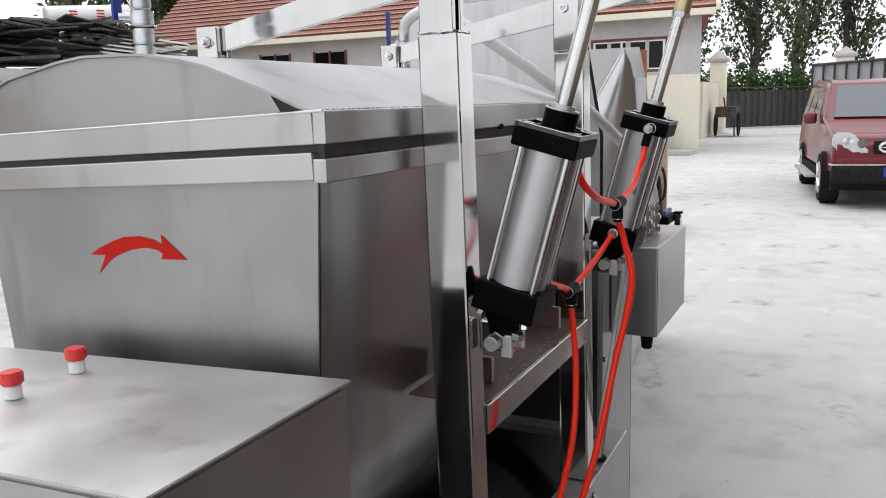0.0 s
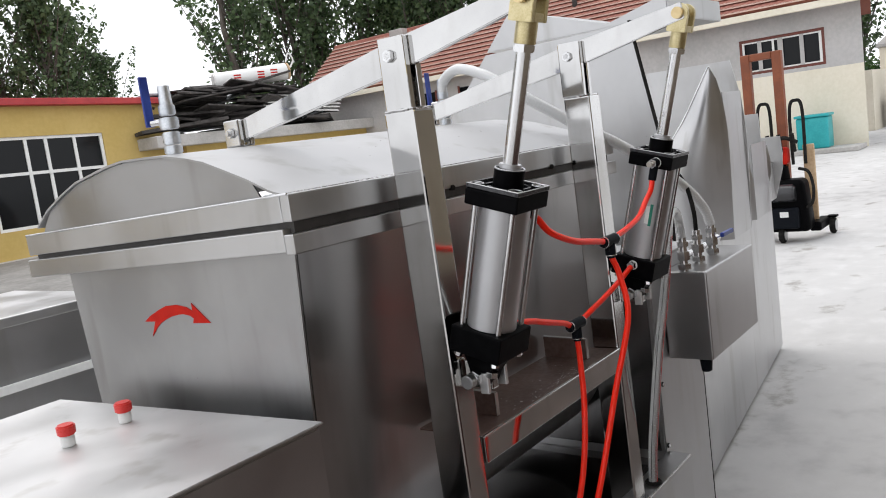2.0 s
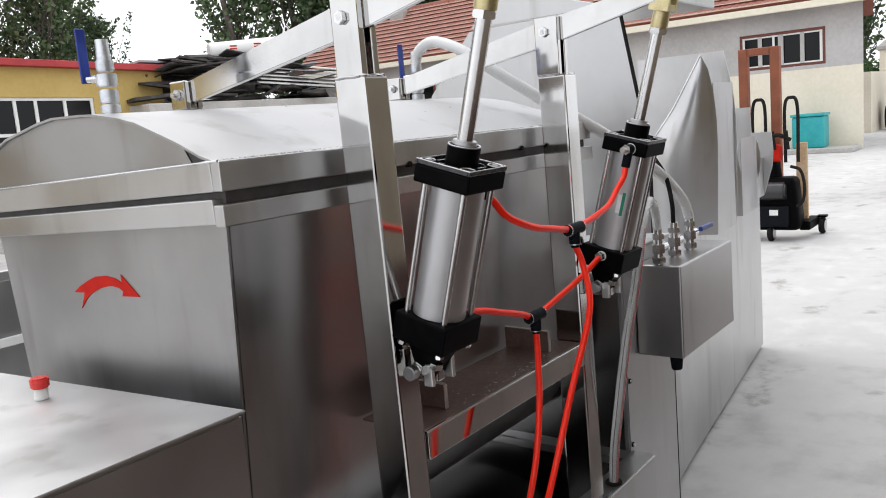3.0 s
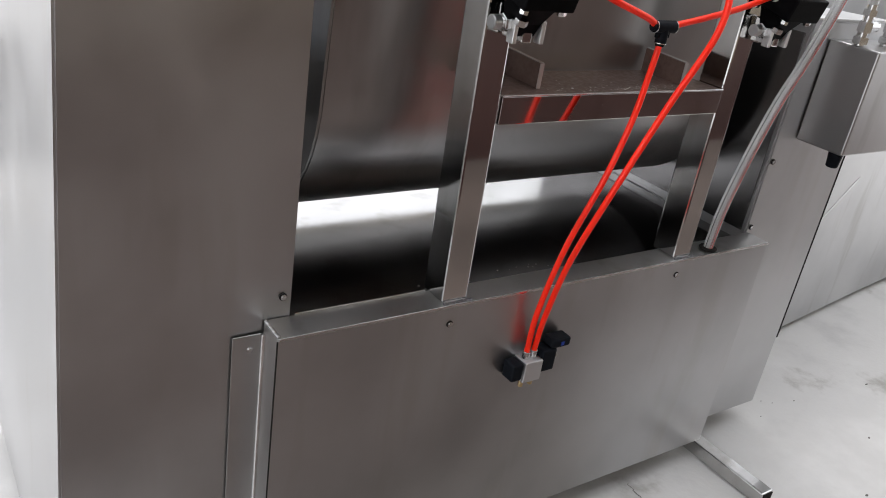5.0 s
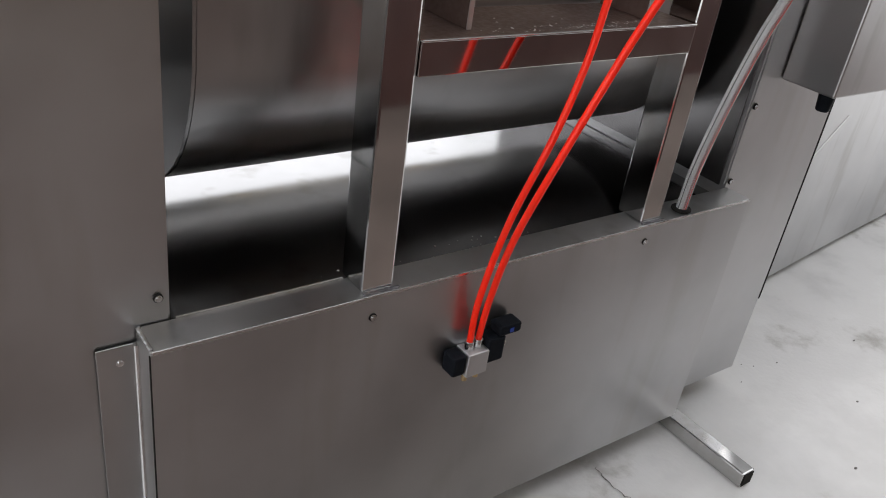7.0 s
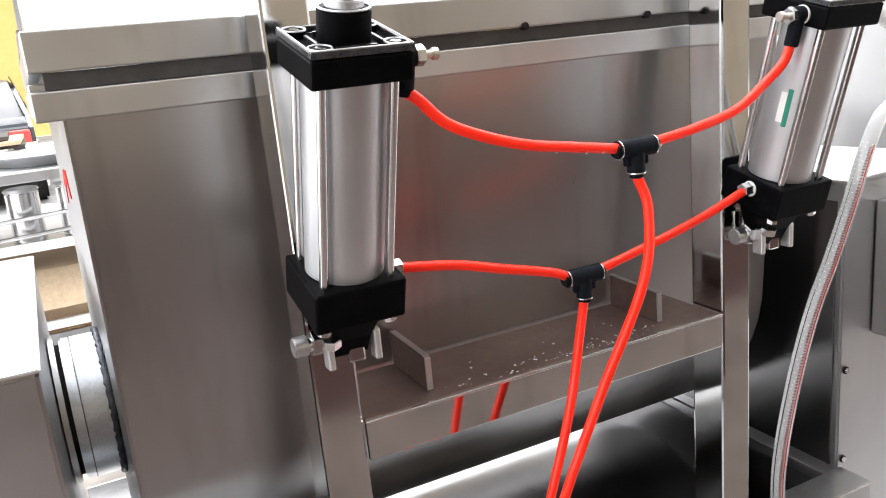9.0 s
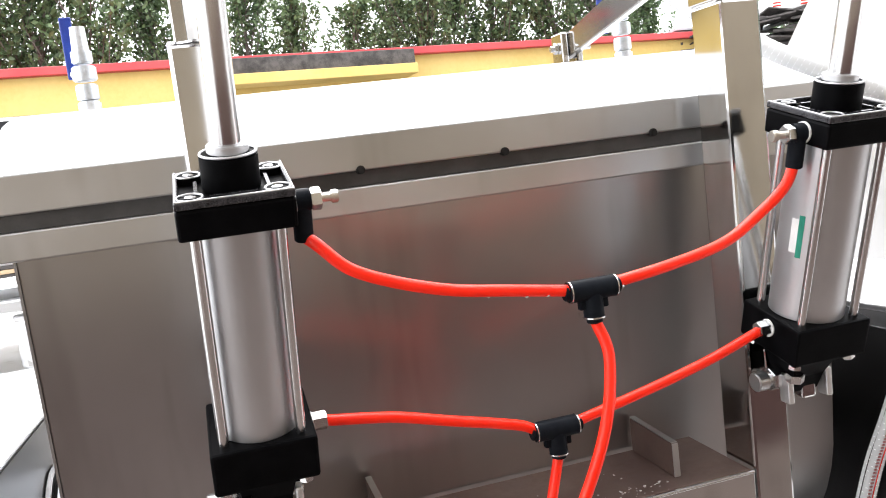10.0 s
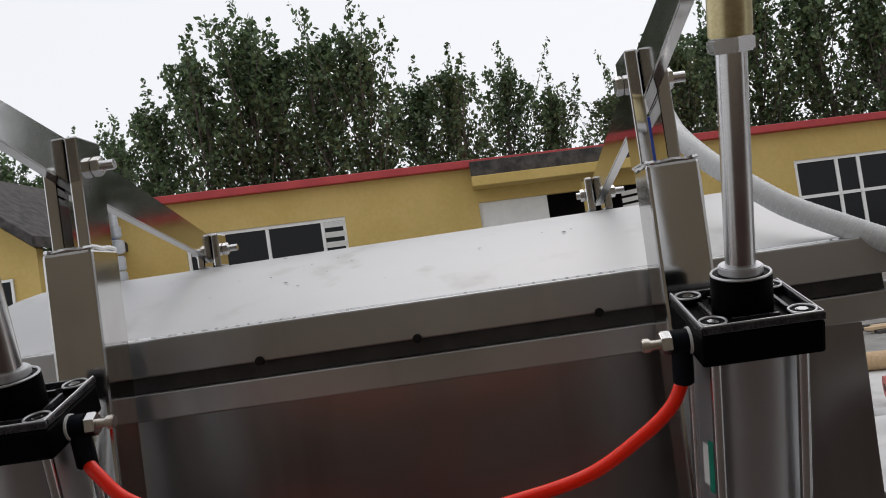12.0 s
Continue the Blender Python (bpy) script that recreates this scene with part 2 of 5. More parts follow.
gl.new(gs.outputs["Result"], floor_shade.inputs["A"])
gl.new(ramp(gn, gl, floor_shade_rag.outputs[0], [(0.55, (0.42, 0.37, 0.33)), (0.85, (0.62, 0.58, 0.545)), (1.5, (1, 1, 1))]), floor_shade.inputs["B"])
gl.new(floor_shade.outputs["Result"], gb.inputs["Base Color"])
bump(gn, gl, gb, g3, 0.35, 0.003)


# ---- mesh helpers ----
def thing(name, loc=(0, 0, 0), label="", category="", group="", kind=""):
    ob = new(name)
    ob.empty_display_size = 0.05
    ob.location = loc
    return tagged(ob, label, category, group, kind)


def origin(ob):
    v = Vector((0, 0, 0))
    while ob:
        v += ob.location
        ob = ob.parent
    return v


def part(name, bm, material, parent=None, label="", smooth=False):
    """Links a bmesh, given in world metres, as one mesh object under its thing or part."""
    bmesh.ops.recalc_face_normals(bm, faces=bm.faces)
    if parent:
        bmesh.ops.translate(bm, verts=bm.verts, vec=-origin(parent))
    me = bpy.data.meshes.new(name)
    bm.to_mesh(me)
    bm.free()
    if smooth:
        for p in me.polygons:
            p.use_smooth = True
        me.set_sharp_from_angle(angle=radians(35))
    me.materials.append(material)
    ob = new(name, me)
    if parent:
        ob.parent = parent
    return tagged(ob, label) if label else ob


def box(x0, x1, y0, y1, z0, z1, bevel=0.0, bm=None, seg=2):
    b = bmesh.new()
    bmesh.ops.create_cube(b, size=1, matrix=Matrix.Translation(((x0 + x1) / 2, (y0 + y1) / 2, (z0 + z1) / 2)) @ Matrix.Diagonal((x1 - x0, y1 - y0, z1 - z0, 1)))
    if bevel:
        bmesh.ops.bevel(b, geom=b.edges, offset=bevel, segments=seg, affect="EDGES", profile=0.5)
    return join(bm, b)


def join(bm, b):
    if bm is None:
        return b
    me = bpy.data.meshes.new("tmp")
    b.to_mesh(me)
    bm.from_mesh(me)
    b.free()
    bpy.data.meshes.remove(me)
    return bm


def turned(b, m, bm=None):
    bmesh.ops.transform(b, matrix=m, verts=b.verts)
    return join(bm, b)


def rod(a, c, r, seg=16, r2=None, bm=None, bevel=0.0):
    """A round bar from a to c."""
    a, c = Vector(a), Vector(c)
    d = c - a
    b = bmesh.new()
    bmesh.ops.create_cone(b, cap_ends=True, segments=seg, radius1=r, radius2=r if r2 is None else r2, depth=d.length)
    if bevel:
        bmesh.ops.bevel(b, geom=[e for e in b.edges if len(e.link_faces) == 2 and any(len(f.verts) > 4 for f in e.link_faces)], offset=bevel, segments=2, affect="EDGES")
    m = Matrix.Translation((a + c) / 2) @ d.to_track_quat("Z", "Y").to_matrix().to_4x4()
    return turned(b, m, bm)


def plate(profile, axis, lo, hi, bevel=0.0, bm=None):
    """A closed outline, extruded along an axis. axis 'x': (y, z) points; 'y': (x, z); 'z': (x, y)."""
    b = bmesh.new()
    place = {"x": lambda p, h: (h, *p), "y": lambda p, h: (p[0], h, p[1]), "z": lambda p, h: (*p, h)}[axis]
    va, vb = [b.verts.new(place(p, lo)) for p in profile], [b.verts.new(place(p, hi)) for p in profile]
    b.faces.new(va)
    b.faces.new(vb[::-1])
    for i in range(len(va)):
        j = (i + 1) % len(va)
        b.faces.new((va[j], va[i], vb[i], vb[j]))
    if bevel:
        bmesh.ops.recalc_face_normals(b, faces=b.faces)
        bmesh.ops.bevel(b, geom=b.edges, offset=bevel, segments=2, affect="EDGES", clamp_overlap=True)
    return join(bm, b)


def smooth_path(points, steps=8):
    """A Catmull-Rom line through the points."""
    p = [Vector(q) for q in points]
    p = [2 * p[0] - p[1]] + p + [2 * p[-1] - p[-2]]
    out = []
    for i in range(1, len(p) - 2):
        for k in range(steps):
            t = k / steps
            out.append(0.5 * ((2 * p[i]) + (p[i + 1] - p[i - 1]) * t + (2 * p[i - 1] - 5 * p[i] + 4 * p[i + 1] - p[i + 2]) * t * t + (3 * p[i] - p[i - 1] - 3 * p[i + 1] + p[i + 2]) * t ** 3))
    return out + [p[-2]]


def sweep(points, r, seg=12, bm=None, ripple=0.0):
    """A round tube along a line of points."""
    b = bmesh.new()
    rings, up = [], Vector((0, 0, 1))
    for i, p in enumerate(points):
        d = (points[min(i + 1, len(points) - 1)] - points[max(i - 1, 0)]).normalized()
        if abs(d.dot(up)) > 0.98:
            up = Vector((0, 1, 0))
        u = d.cross(up).normalized()
        v = u.cross(d)
        up = v
        rr = r * (1 + (ripple if i % 2 else 0))
        rings.append([b.verts.new(p + rr * (math.cos(2 * math.pi * k / seg) * u + math.sin(2 * math.pi * k / seg) * v)) for k in range(seg)])
    for a, c in zip(rings, rings[1:]):
        for k in range(seg):
            b.faces.new((a[k], a[(k + 1) % seg], c[(k + 1) % seg], c[k]))
    b.faces.new(rings[0][::-1])
    b.faces.new(rings[-1])
    return join(bm, b)


def hexnut(c, axis, r, h, bm=None):
    a = Vector(axis).normalized() * h / 2
    return rod(Vector(c) - a, Vector(c) + a, r, 6, bm=bm, bevel=r * 0.08)


# ---- ground ----
b = bmesh.new()
bmesh.ops.create_grid(b, x_segments=40, y_segments=40, size=600)
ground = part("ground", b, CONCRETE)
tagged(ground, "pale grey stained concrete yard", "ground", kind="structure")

# dark ground strip, added so that the machine front mirrors something dark
DIM_GROUND = speckled("dim_reflection_ground", (0.078, 0.061, 0.053), (0.138, 0.107, 0.094), 1.3, (0.6, 0.9), 0.0, 0.3, 0.004)
edge = [(-3.2, 0.34), (1.7, 0.34), (2.6, 0.06), (3.2, 0.0), (3.45, -0.17), (4.5, -0.28), (8.0, -0.6)]
ap = part("apron_strip", plate([(8.0, -1.9), (-3.2, -1.9)] + edge, "z", -0.02, 0.004), DIM_GROUND)
tagged(ap, "added dark ground strip that dims the machine's reflections", "pavement", kind="structure")


OLDSLAB = speckled("old_dirty_concrete", (0.17, 0.165, 0.155), (0.30, 0.29, 0.275), 0.6, (0.85, 0.95), 0.0, 0.4, 0.006)
patch = part("yard_patch", plate([(2.5, 9.4), (9.0, 9.2), (15.5, 9.8), (16.0, 21.3), (-8.0, 21.8), (-6.0, 16.0)], "z", -0.02, 0.006), OLDSLAB)
tagged(patch, "old dirty grey concrete before the workshop", "pavement", kind="structure")


def crack(points, width, seed):
    """A thin ragged crack in the slab."""
    r = random.Random(seed)
    line = smooth_path([(x, y, 0.002) for x, y in points], 6)
    b = bmesh.new()
    rows = []
    for i, p in enumerate(line):
        d = (line[min(i + 1, len(line) - 1)] - line[max(i - 1, 0)]).normalized()
        side = Vector((-d.y, d.x, 0)) * width * r.uniform(0.35, 1.0)
        j = Vector((r.gauss(0, 0.003), r.gauss(0, 0.003), 0))
        rows.append((b.verts.new(p + side + j), b.verts.new(p - side + j)))
    for a, c in zip(rows, rows[1:]):
        b.faces.new((a[0], a[1], c[1], c[0]))
    return tagged(part("ground_crack", b, CRACK), "fine dark crack in the concrete", "crack", kind="structure")


CRACK = speckled("crack_dirt", (0.10, 0.095, 0.09), (0.2, 0.19, 0.18), 30, (0.9, 1.0))
crack([(2.037, 0.60), (2.029, 0.554), (2.035, 0.493), (2.048, 0.442), (2.054, 0.384), (2.052, 0.33)], 0.0022, 1)
crack([(0.0, 1.55), (0.2, 1.57), (0.45, 1.53), (0.7, 1.55), (0.9, 1.52)], 0.003, 2)
r = random.Random(31)
b = bmesh.new()
for x, y in [(2.726, 0.717), (2.756, 0.70), (2.785, 0.677), (2.935, 0.423), (2.248, 0.303)] + [(r.uniform(2.35, 4.6), r.uniform(0.2, 0.8)) for _ in range(7)]:
    q = r.uniform(0.0015, 0.004)
    bmesh.ops.create_icosphere(b, subdivisions=1, radius=q, matrix=Matrix.Translation((x, y, q * 0.5)) @ Matrix.Diagonal((r.uniform(0.8, 2.2), r.uniform(0.7, 1.4), 0.7, 1)))
tagged(part("grit", b, CRACK), "scattered dark grit on the concrete", "grit", kind="stuff")

# ---- the mixing machine ----
X1, X2 = 1.348, 1.988          # the two lid-lifting stations along the machine
SLOPE = 0.042                  # the tops fall a little towards the back


def fall(y, y0=0.71):
    return -SLOPE * (y - y0)


def cabinet(name, x0, x1, label, splay=0.0):
    """Sheet-metal end cabinet with a loose-fitting top, folded edges and screws."""
    root = thing(name, (x0, 0.655, 0), label, "machine cabinet", "end cabinets")
    y0, y1 = 0.655, 1.43
    side = [(y0, 0.07), (y1, 0.07), (y1, 1.222 + fall(y1, y0)), (y0, 1.222)]
    b = plate(side, "x", x0, x1, 0.004)
    for v in b.verts:
        if v.co.x < x0 + 0.01:
            v.co.x -= splay * (1 - v.co.z / 1.22)
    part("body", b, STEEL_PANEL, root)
    # the cover's steel is lighter than the sides to carry the sky light
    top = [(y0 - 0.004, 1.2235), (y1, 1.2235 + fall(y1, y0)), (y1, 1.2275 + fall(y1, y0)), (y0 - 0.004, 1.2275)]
    part("top_cover", plate(top, "x", x0 - 0.003, x1 + 0.003, 0.0012), STEEL_LIT, root)
    return root


def screw_head(x, y, z, root):
    head = part("screw", rod((x, y - 0.0045, z), (x, y + 0.002, z), 0.0055, 14, bevel=0.0018), STEEL_BRIGHT, root, "domed screw head", True)
    part("washer", rod((x, y - 0.0012, z), (x, y + 0.0016, z), 0.007, 14), RUBBER, head, "dark washer", True)


def push_button(x, y, z):
    root = thing("push_button", (x, y, z), "red push button in a white collar on the cabinet top", "push button", "push buttons")
    part("collar", rod((x, y, z), (x, y, z + 0.018), 0.0112, 20, bevel=0.001), WHITEPLASTIC, root, "white plastic collar", True)
    part("cap", rod((x, y, z + 0.0185), (x, y, z + 0.036), 0.0145, 20, 0.0152, bevel=0.0025), REDPLASTIC, root, "red plastic cap", True)


cab_l = cabinet("machine_cabinet", 0.69, 1.04, "tall brushed stainless end cabinet with plain sides", 0.045)
cab_r = cabinet("machine_cabinet", 2.285, 2.62, "brushed stainless end cabinet beside the control box")
# added sheet; the cabinet side's dark reflection is put into its colour
part("side_plate", box(2.2815, 2.2845, 0.668, 1.42, 0.69, 1.19, 0.0005), STEEL_DIM, cab_r, "added side plate, coloured dark for the dim reflection")
for x, y in ((0.968, 1.065), (0.858, 1.054), (2.42, 1.05)):
    push_button(x, y, 1.2285 + fall(y, 0.655))
for root, places in ((cab_l, ((1.023, 0.729), (0.966, 0.64), (0.963, 0.208))), (cab_r, ((2.3, 0.879), (2.3, 0.702)))):
    for x, z in places:
        y = 0.6495 if z in (0.64, 0.208) else 0.653
        screw_head(x, y, z, root)

# base skirt: front sheet with folded flanges, top plate, feet
base = thing("machine_stand", (1.64, 0.62, 0), "stainless base skirt with folded flanges under the mixing tub", "machine stand")
part("front_panel", box(0.99, 2.292, 0.589, 0.5925, 0.075, 0.687, 0.001), STEEL_PANEL, base)
part("side_panel", box(0.99, 0.9935, 0.5928, 0.65, 0.072, 0.687, 0.001), STEEL, base)
part("side_panel", box(2.2885, 2.292, 0.5928, 0.65, 0.072, 0.687, 0.001), STEEL, base)
part("flange", box(0.935, 0.9897, 0.6475, 0.6505, 0.072, 0.668, 0.001), STEEL, base, "screwed side flange")
part("flange", box(0.99, 2.292, 0.589, 0.652, 0.6872, 0.69, 0.001), STEEL, base, "folded top flange")
part("top_plate", box(1.044, 2.281, 0.6525, 1.5, 0.662, 0.666, 0.001), STEEL_PLATE, base, "reflecting base plate under the tub")
part("back_panel", box(1.044, 2.281, 1.5, 1.504, 0.075, 0.666, 0.001), STEEL, base)
for x, z in ((1.334, 0.65), (1.963, 0.653)):
    screw_head(x, 0.5885, z, base)
# brighter steel on the bend stands for its highlight
part("bend", rod((0.9895, 0.6455, 0.072), (0.9895, 0.6455, 0.668), 0.006, 14), STEEL_BRIGHT, base, "rounded flange bend, in brighter steel for its highlight", True)
part("seam", box(0.9885, 0.9898, 0.5885, 0.5925, 0.075, 0.684), RUBBER, base, "dark open seam")
# thin bright strip stands for the highlight along the flange edge
part("edge_line", box(0.992, 2.29, 0.5872, 0.5888, 0.6855, 0.6905, 0.0005), STEEL_BRIGHT, base, "bright line added for the edge highlight")
part("edge_line", box(1.046, 1.312, 0.6505, 0.653, 0.6902, 0.6935, 0.0005), STEEL_BRIGHT, base, "bright upturned back edge")
for x0, x1 in ((1.322, 1.374), (1.954, 2.004)):
    seam = [Vector((x0 - 0.004 + (x1 - x0 + 0.012) * k / 14, 0.5955 + 0.001 * math.sin(k * 2.3), 0.6912)) for k in range(15)]
    part("weld_bead", sweep(seam, 0.0024, 6, ripple=0.3), BLUED, base, "heat-tinted weld at the post foot", True)
part("weld_bead", sweep([Vector((0.9925 + 0.0006 * math.sin(k * 2.0), 0.592 + 0.0043 * k, 0.6908)) for k in range(14)], 0.0026, 6, ripple=0.3), STEEL_BRIGHT, base, "ground corner weld", True)
for x in (0.97, 2.31):
    foot = part("foot", box(x, x + 0.045, 0.375, 1.7, 0.002, 0.046, 0.004), STEEL_BAR, base, "square tube outrigger foot")
    # dark plate stands for the shade inside the open tube
    part("cap", box(x + 0.004, x + 0.041, 0.372, 0.3745, 0.006, 0.042, 0.001), RUBBER, foot, "dark plate for the shade inside the open tube end")

# tub: straight upper sides that narrow downwards, round bottom
TUB_X0, TUB_X1 = 1.120, 2.215
CY, CZ, CR = 1.076, 1.047, 0.314
outer = [(0.736, 1.50)]
for k in range(0, 25):
    a = math.pi + math.pi * k / 24
    outer.append((CY + CR * math.cos(a), CZ + CR * math.sin(a)))
outer.append((1.438, 1.468))
tub = thing("mixing_tub", (1.65, 1.07, 0.74), "stainless mixing tub with narrowing sides and round bottom", "mixing tub")
part("shell", plate(outer, "x", TUB_X0, TUB_X1, 0.003), STEEL_TUB, tub, "", True)
part("end_sheet", plate(outer, "x", TUB_X0 - 0.0035, TUB_X0 - 0.0004), STEEL_END, tub, "cloudy brushed end sheet")
part("lip", box(1.088, 2.257, 0.703, 0.7245, 1.4755, 1.5075, 0.002), STEEL, tub, "folded rim along the tub's mouth")
for x in (1.088, 2.216):
    b = box(x, x + 0.041, 0.7247, 1.545, 1.4795, 1.5165, 0.002)
    part("lip", turned(b, Matrix.Translation((0, 0.71, 1.49)) @ Matrix.Rotation(-math.atan(SLOPE), 4, "X") @ Matrix.Translation((0, -0.71, -1.49))), STEEL, tub, "folded rim across the tub's end")
part("gasket", plate([(0.716, 1.508), (1.53, 1.508 + fall(1.53)), (1.53, 1.5263 + fall(1.53)), (0.716, 1.5263)], "x", 1.105, 2.235), GASKET, tub, "dark grey rubber gasket")
upper = [(1.187, 1.349), (1.166, 1.361), (1.133, 1.374), (1.111, 1.381), (1.077, 1.384), (1.048, 1.380), (1.03, 1.373)]
lower = [(1.03, 1.359), (1.040, 1.364), (1.059, 1.3665), (1.073, 1.3655), (1.098, 1.361), (1.119, 1.354), (1.136, 1.347), (1.15, 1.338)]
outline = upper + [(1.031, 1.388), (0.983, 1.352), (1.034, 1.350)] + lower + [(1.17, 1.320), (1.153, 1.350)]
part("arrow_sticker", plate(outline, "x", TUB_X0 - 0.005, TUB_X0 - 0.0036), REDPAINT, tub, "curved red arrow sticker")

# bearing collars between tub and cabinets
CB, RB = 1.013, 0.112
for xa, xb in ((1.0425, TUB_X0 - 0.004), (2.2155, 2.2825)):
    col = thing("bearing_collar", (xa, CY, CB), "galvanised round bearing collar welded to the tub's end", "bearing collar", "bearing collars")
    d = 1 if xa < 1.5 else -1
    x0, x1 = (xa, xb) if d > 0 else (xb, xa)
    part("flange", rod((x0, CY, CB), (x0 + d * 0.008, CY, CB), RB + 0.005, 40, bevel=0.0015), STEEL, col, "bright flange at the cabinet", True)
    part("groove", rod((x0 + d * 0.0082, CY, CB), (x0 + d * 0.0148, CY, CB), RB - 0.009, 40), RUBBER, col, "dark sealing groove", True)
    ring = part("ring", rod((x0 + d * 0.015, CY, CB), (x1, CY, CB), RB, 40, bevel=0.003), ZINC, col, "", True)
    line = [Vector((x0 + d * 0.03, CY + RB * math.cos(k * math.pi / 40), CB + RB * math.sin(k * math.pi / 40))) for k in range(81)]
    part("seam", sweep(line, 0.0009, 6), BLUED, ring, "fine dark seam", True)
    weld = [Vector((x1 - d * (0.004 + 0.0012 * math.sin(k * 2.1)), CY + (RB + 0.0015) * math.cos(k * math.pi / 60), CB + (RB + 0.0015) * math.sin(k * math.pi / 60))) for k in range(121)]
    part("weld_bead", sweep(weld, 0.0042, 8, ripple=0.25), BLUED, col, "dark heat-tinted weld bead", True)

# lid: rim, arched skin, end plates
lid = thing("tub_lid", (1.65, 1.1, 1.53), "arched stainless lid closed on the tub", "lid")
ARCH = [(0.724, 1.570), (0.755, 1.579), (0.80, 1.599), (0.835, 1.612), (0.905, 1.637), (0.95, 1.647), (1.02, 1.658), (1.06, 1.660), (1.145, 1.661), (1.2, 1.655), (1.316, 1.634), (1.38, 1.612), (1.444, 1.585), (1.495, 1.552)]


def arch_z(y):
    return float(np.interp(y, [p[0] for p in ARCH], [p[1] for p in ARCH]))


part("rim", box(1.09, 2.25, 0.703, 0.7235, 1.5265, 1.570, 0.002), STEEL, lid, "folded rim along the lid")
for x in (1.09, 2.2295):
    b = box(x, x + 0.0205, 0.7237, 1.538, 1.5265, 1.570, 0.002)
    part("rim", turned(b, Matrix.Translation((0, 0.71, 1.55)) @ Matrix.Rotation(-math.atan(SLOPE), 4, "X") @ Matrix.Translation((0, -0.71, -1.55))), STEEL, lid, "folded rim across the lid's end")
# bright rods stand for the sky's glint on the rounded rim edges
for x in (1.0905, 2.2495):
    part("edge_line", rod((x, 0.706, 1.5698), (x, 1.535, 1.5698 + fall(1.535)), 0.0022, 8), STEEL_BRIGHT, lid, "bright rod added for the highlight on the rim's edge", True)
skin = ARCH + [(y, z - 0.004) for y, z in reversed(ARCH)]
b = plate(skin, "x", 1.098, 2.243)
for v in b.verts:
    if v.co.x > 2:
        v.co.x -= 0.055 * max(0, v.co.z - 1.566) / 0.095
part("skin", b, STEEL_LID, lid, "smooth arched lid sheet", True)
for x in (1.515, 1.70, 1.91):
    part("rubber_stop", rod((x, 0.6985, 1.5275), (x, 0.71, 1.5275), 0.0052, 14, bevel=0.001), RUBBER, lid, "small black rubber stop", True)
r = random.Random(8)
b = bmesh.new()
for k in range(16):
    x, y = r.uniform(1.42, 1.95), r.choice((r.uniform(0.83, 0.9), r.uniform(0.76, 1.0)))
    bmesh.ops.create_circle(b, cap_ends=True, segments=7, radius=r.uniform(0.0008, 0.0022), matrix=Matrix.Translation((x, y, arch_z(y) + 0.0015)) @ Matrix.Rotation(0.35, 4, "X") @ Matrix.Diagonal((1.6, 0.8, 1, 1)))
part("dirt_speck", b, CRACK, lid, "dark specks of dirt")["kind"] = "stuff"
x = 1.11
while x < 2.23:
    n = min(r.uniform(0.02, 0.09), 2.236 - x)
    part("weld_seam", rod((x, 0.7245 + r.uniform(-0.0006, 0.0006), 1.5706), (x + n, 0.7245 + r.uniform(-0.0006, 0.0006), 1.5706), r.uniform(0.0006, 0.0017), 6), BLUED, lid, "rough weld seam")
    x += n + r.choice((0.0, 0.0, 0.002, 0.012))
bead = [Vector((1.10 + 0.004 * k, 0.7195 + 0.0012 * math.sin(k * 1.9), 1.5703)) for k in range(285)]
part("weld_bead", sweep(bead, 0.0016, 6, ripple=0.35), STEEL_BRIGHT, lid, "bright ground weld along the rim", True)
inside = [(y, z - 0.0045) for y, z in ARCH[1:-1]]
ends = [(0.772, 1.553)] + [(y, z) for y, z in inside if y > 0.77] + [(1.49, 1.53)]
for x in (1.104, 2.234):
    b = plate(ends, "x", x, x + 0.003)
    for v in b.verts:
        if x > 2:
            v.co.x -= 0.055 * max(0, v.co.z - 1.566) / 0.095
    part("end_plate", b, STEEL_END, lid, "flat end plate under the arch")


# posts with forks, lift arms, air cylinders
def lift_post(x, foot, lean):
    root = thing("lift_post", (x, 0.63, 0.69), "square stainless post with a forked top", "post", "lift posts")
    b = box(-0.028, 0.028, -0.033, 0.033, 0, 0.988, 0.004)
    tilt = Matrix.Translation((foot, 0.632, 0.6905)) @ Matrix(((1, 0, lean, 0), (0, 1, 0.019, 0), (0, 0, 1, 0), (0, 0, 0, 1)))
    part("column", turned(b, tilt), STEEL_BAR, root)
    for s in (-1, 1):
        part("fork_plate", box(x + s * 0.0145 - 0.007, x + s * 0.0145 + 0.007, 0.628, 0.684, 1.6802, 1.803, 0.002), STEEL_BAR, root)
    top = Vector((foot + lean, 0.652, 1.6795))
    ring = [top + Vector((0.0265 * max(-1, min(1, 1.3 * math.cos(a))), 0.0315 * max(-1, min(1, 1.3 * math.sin(a))), 0.0006 * math.sin(7 * a))) for a in [k * math.pi / 30 for k in range(61)]]
    part("weld_bead", sweep(ring, 0.0024, 6, ripple=0.3), STEEL_BAR, root, "ground weld round the post top", True)
    bolt = part("bolt", rod((x - 0.030, 0.66, 1.772), (x + 0.046, 0.66, 1.772), 0.006, 12), STEEL_BRIGHT, root, "bright pivot bolt", True)
    part("bolt_head", hexnut((x - 0.026, 0.66, 1.772), (1, 0, 0), 0.011, 0.008), STEEL_BRIGHT, bolt)
    part("nut", hexnut((x + 0.027, 0.66, 1.772), (1, 0, 0), 0.0115, 0.010), STEEL_BRIGHT, bolt)
    return root


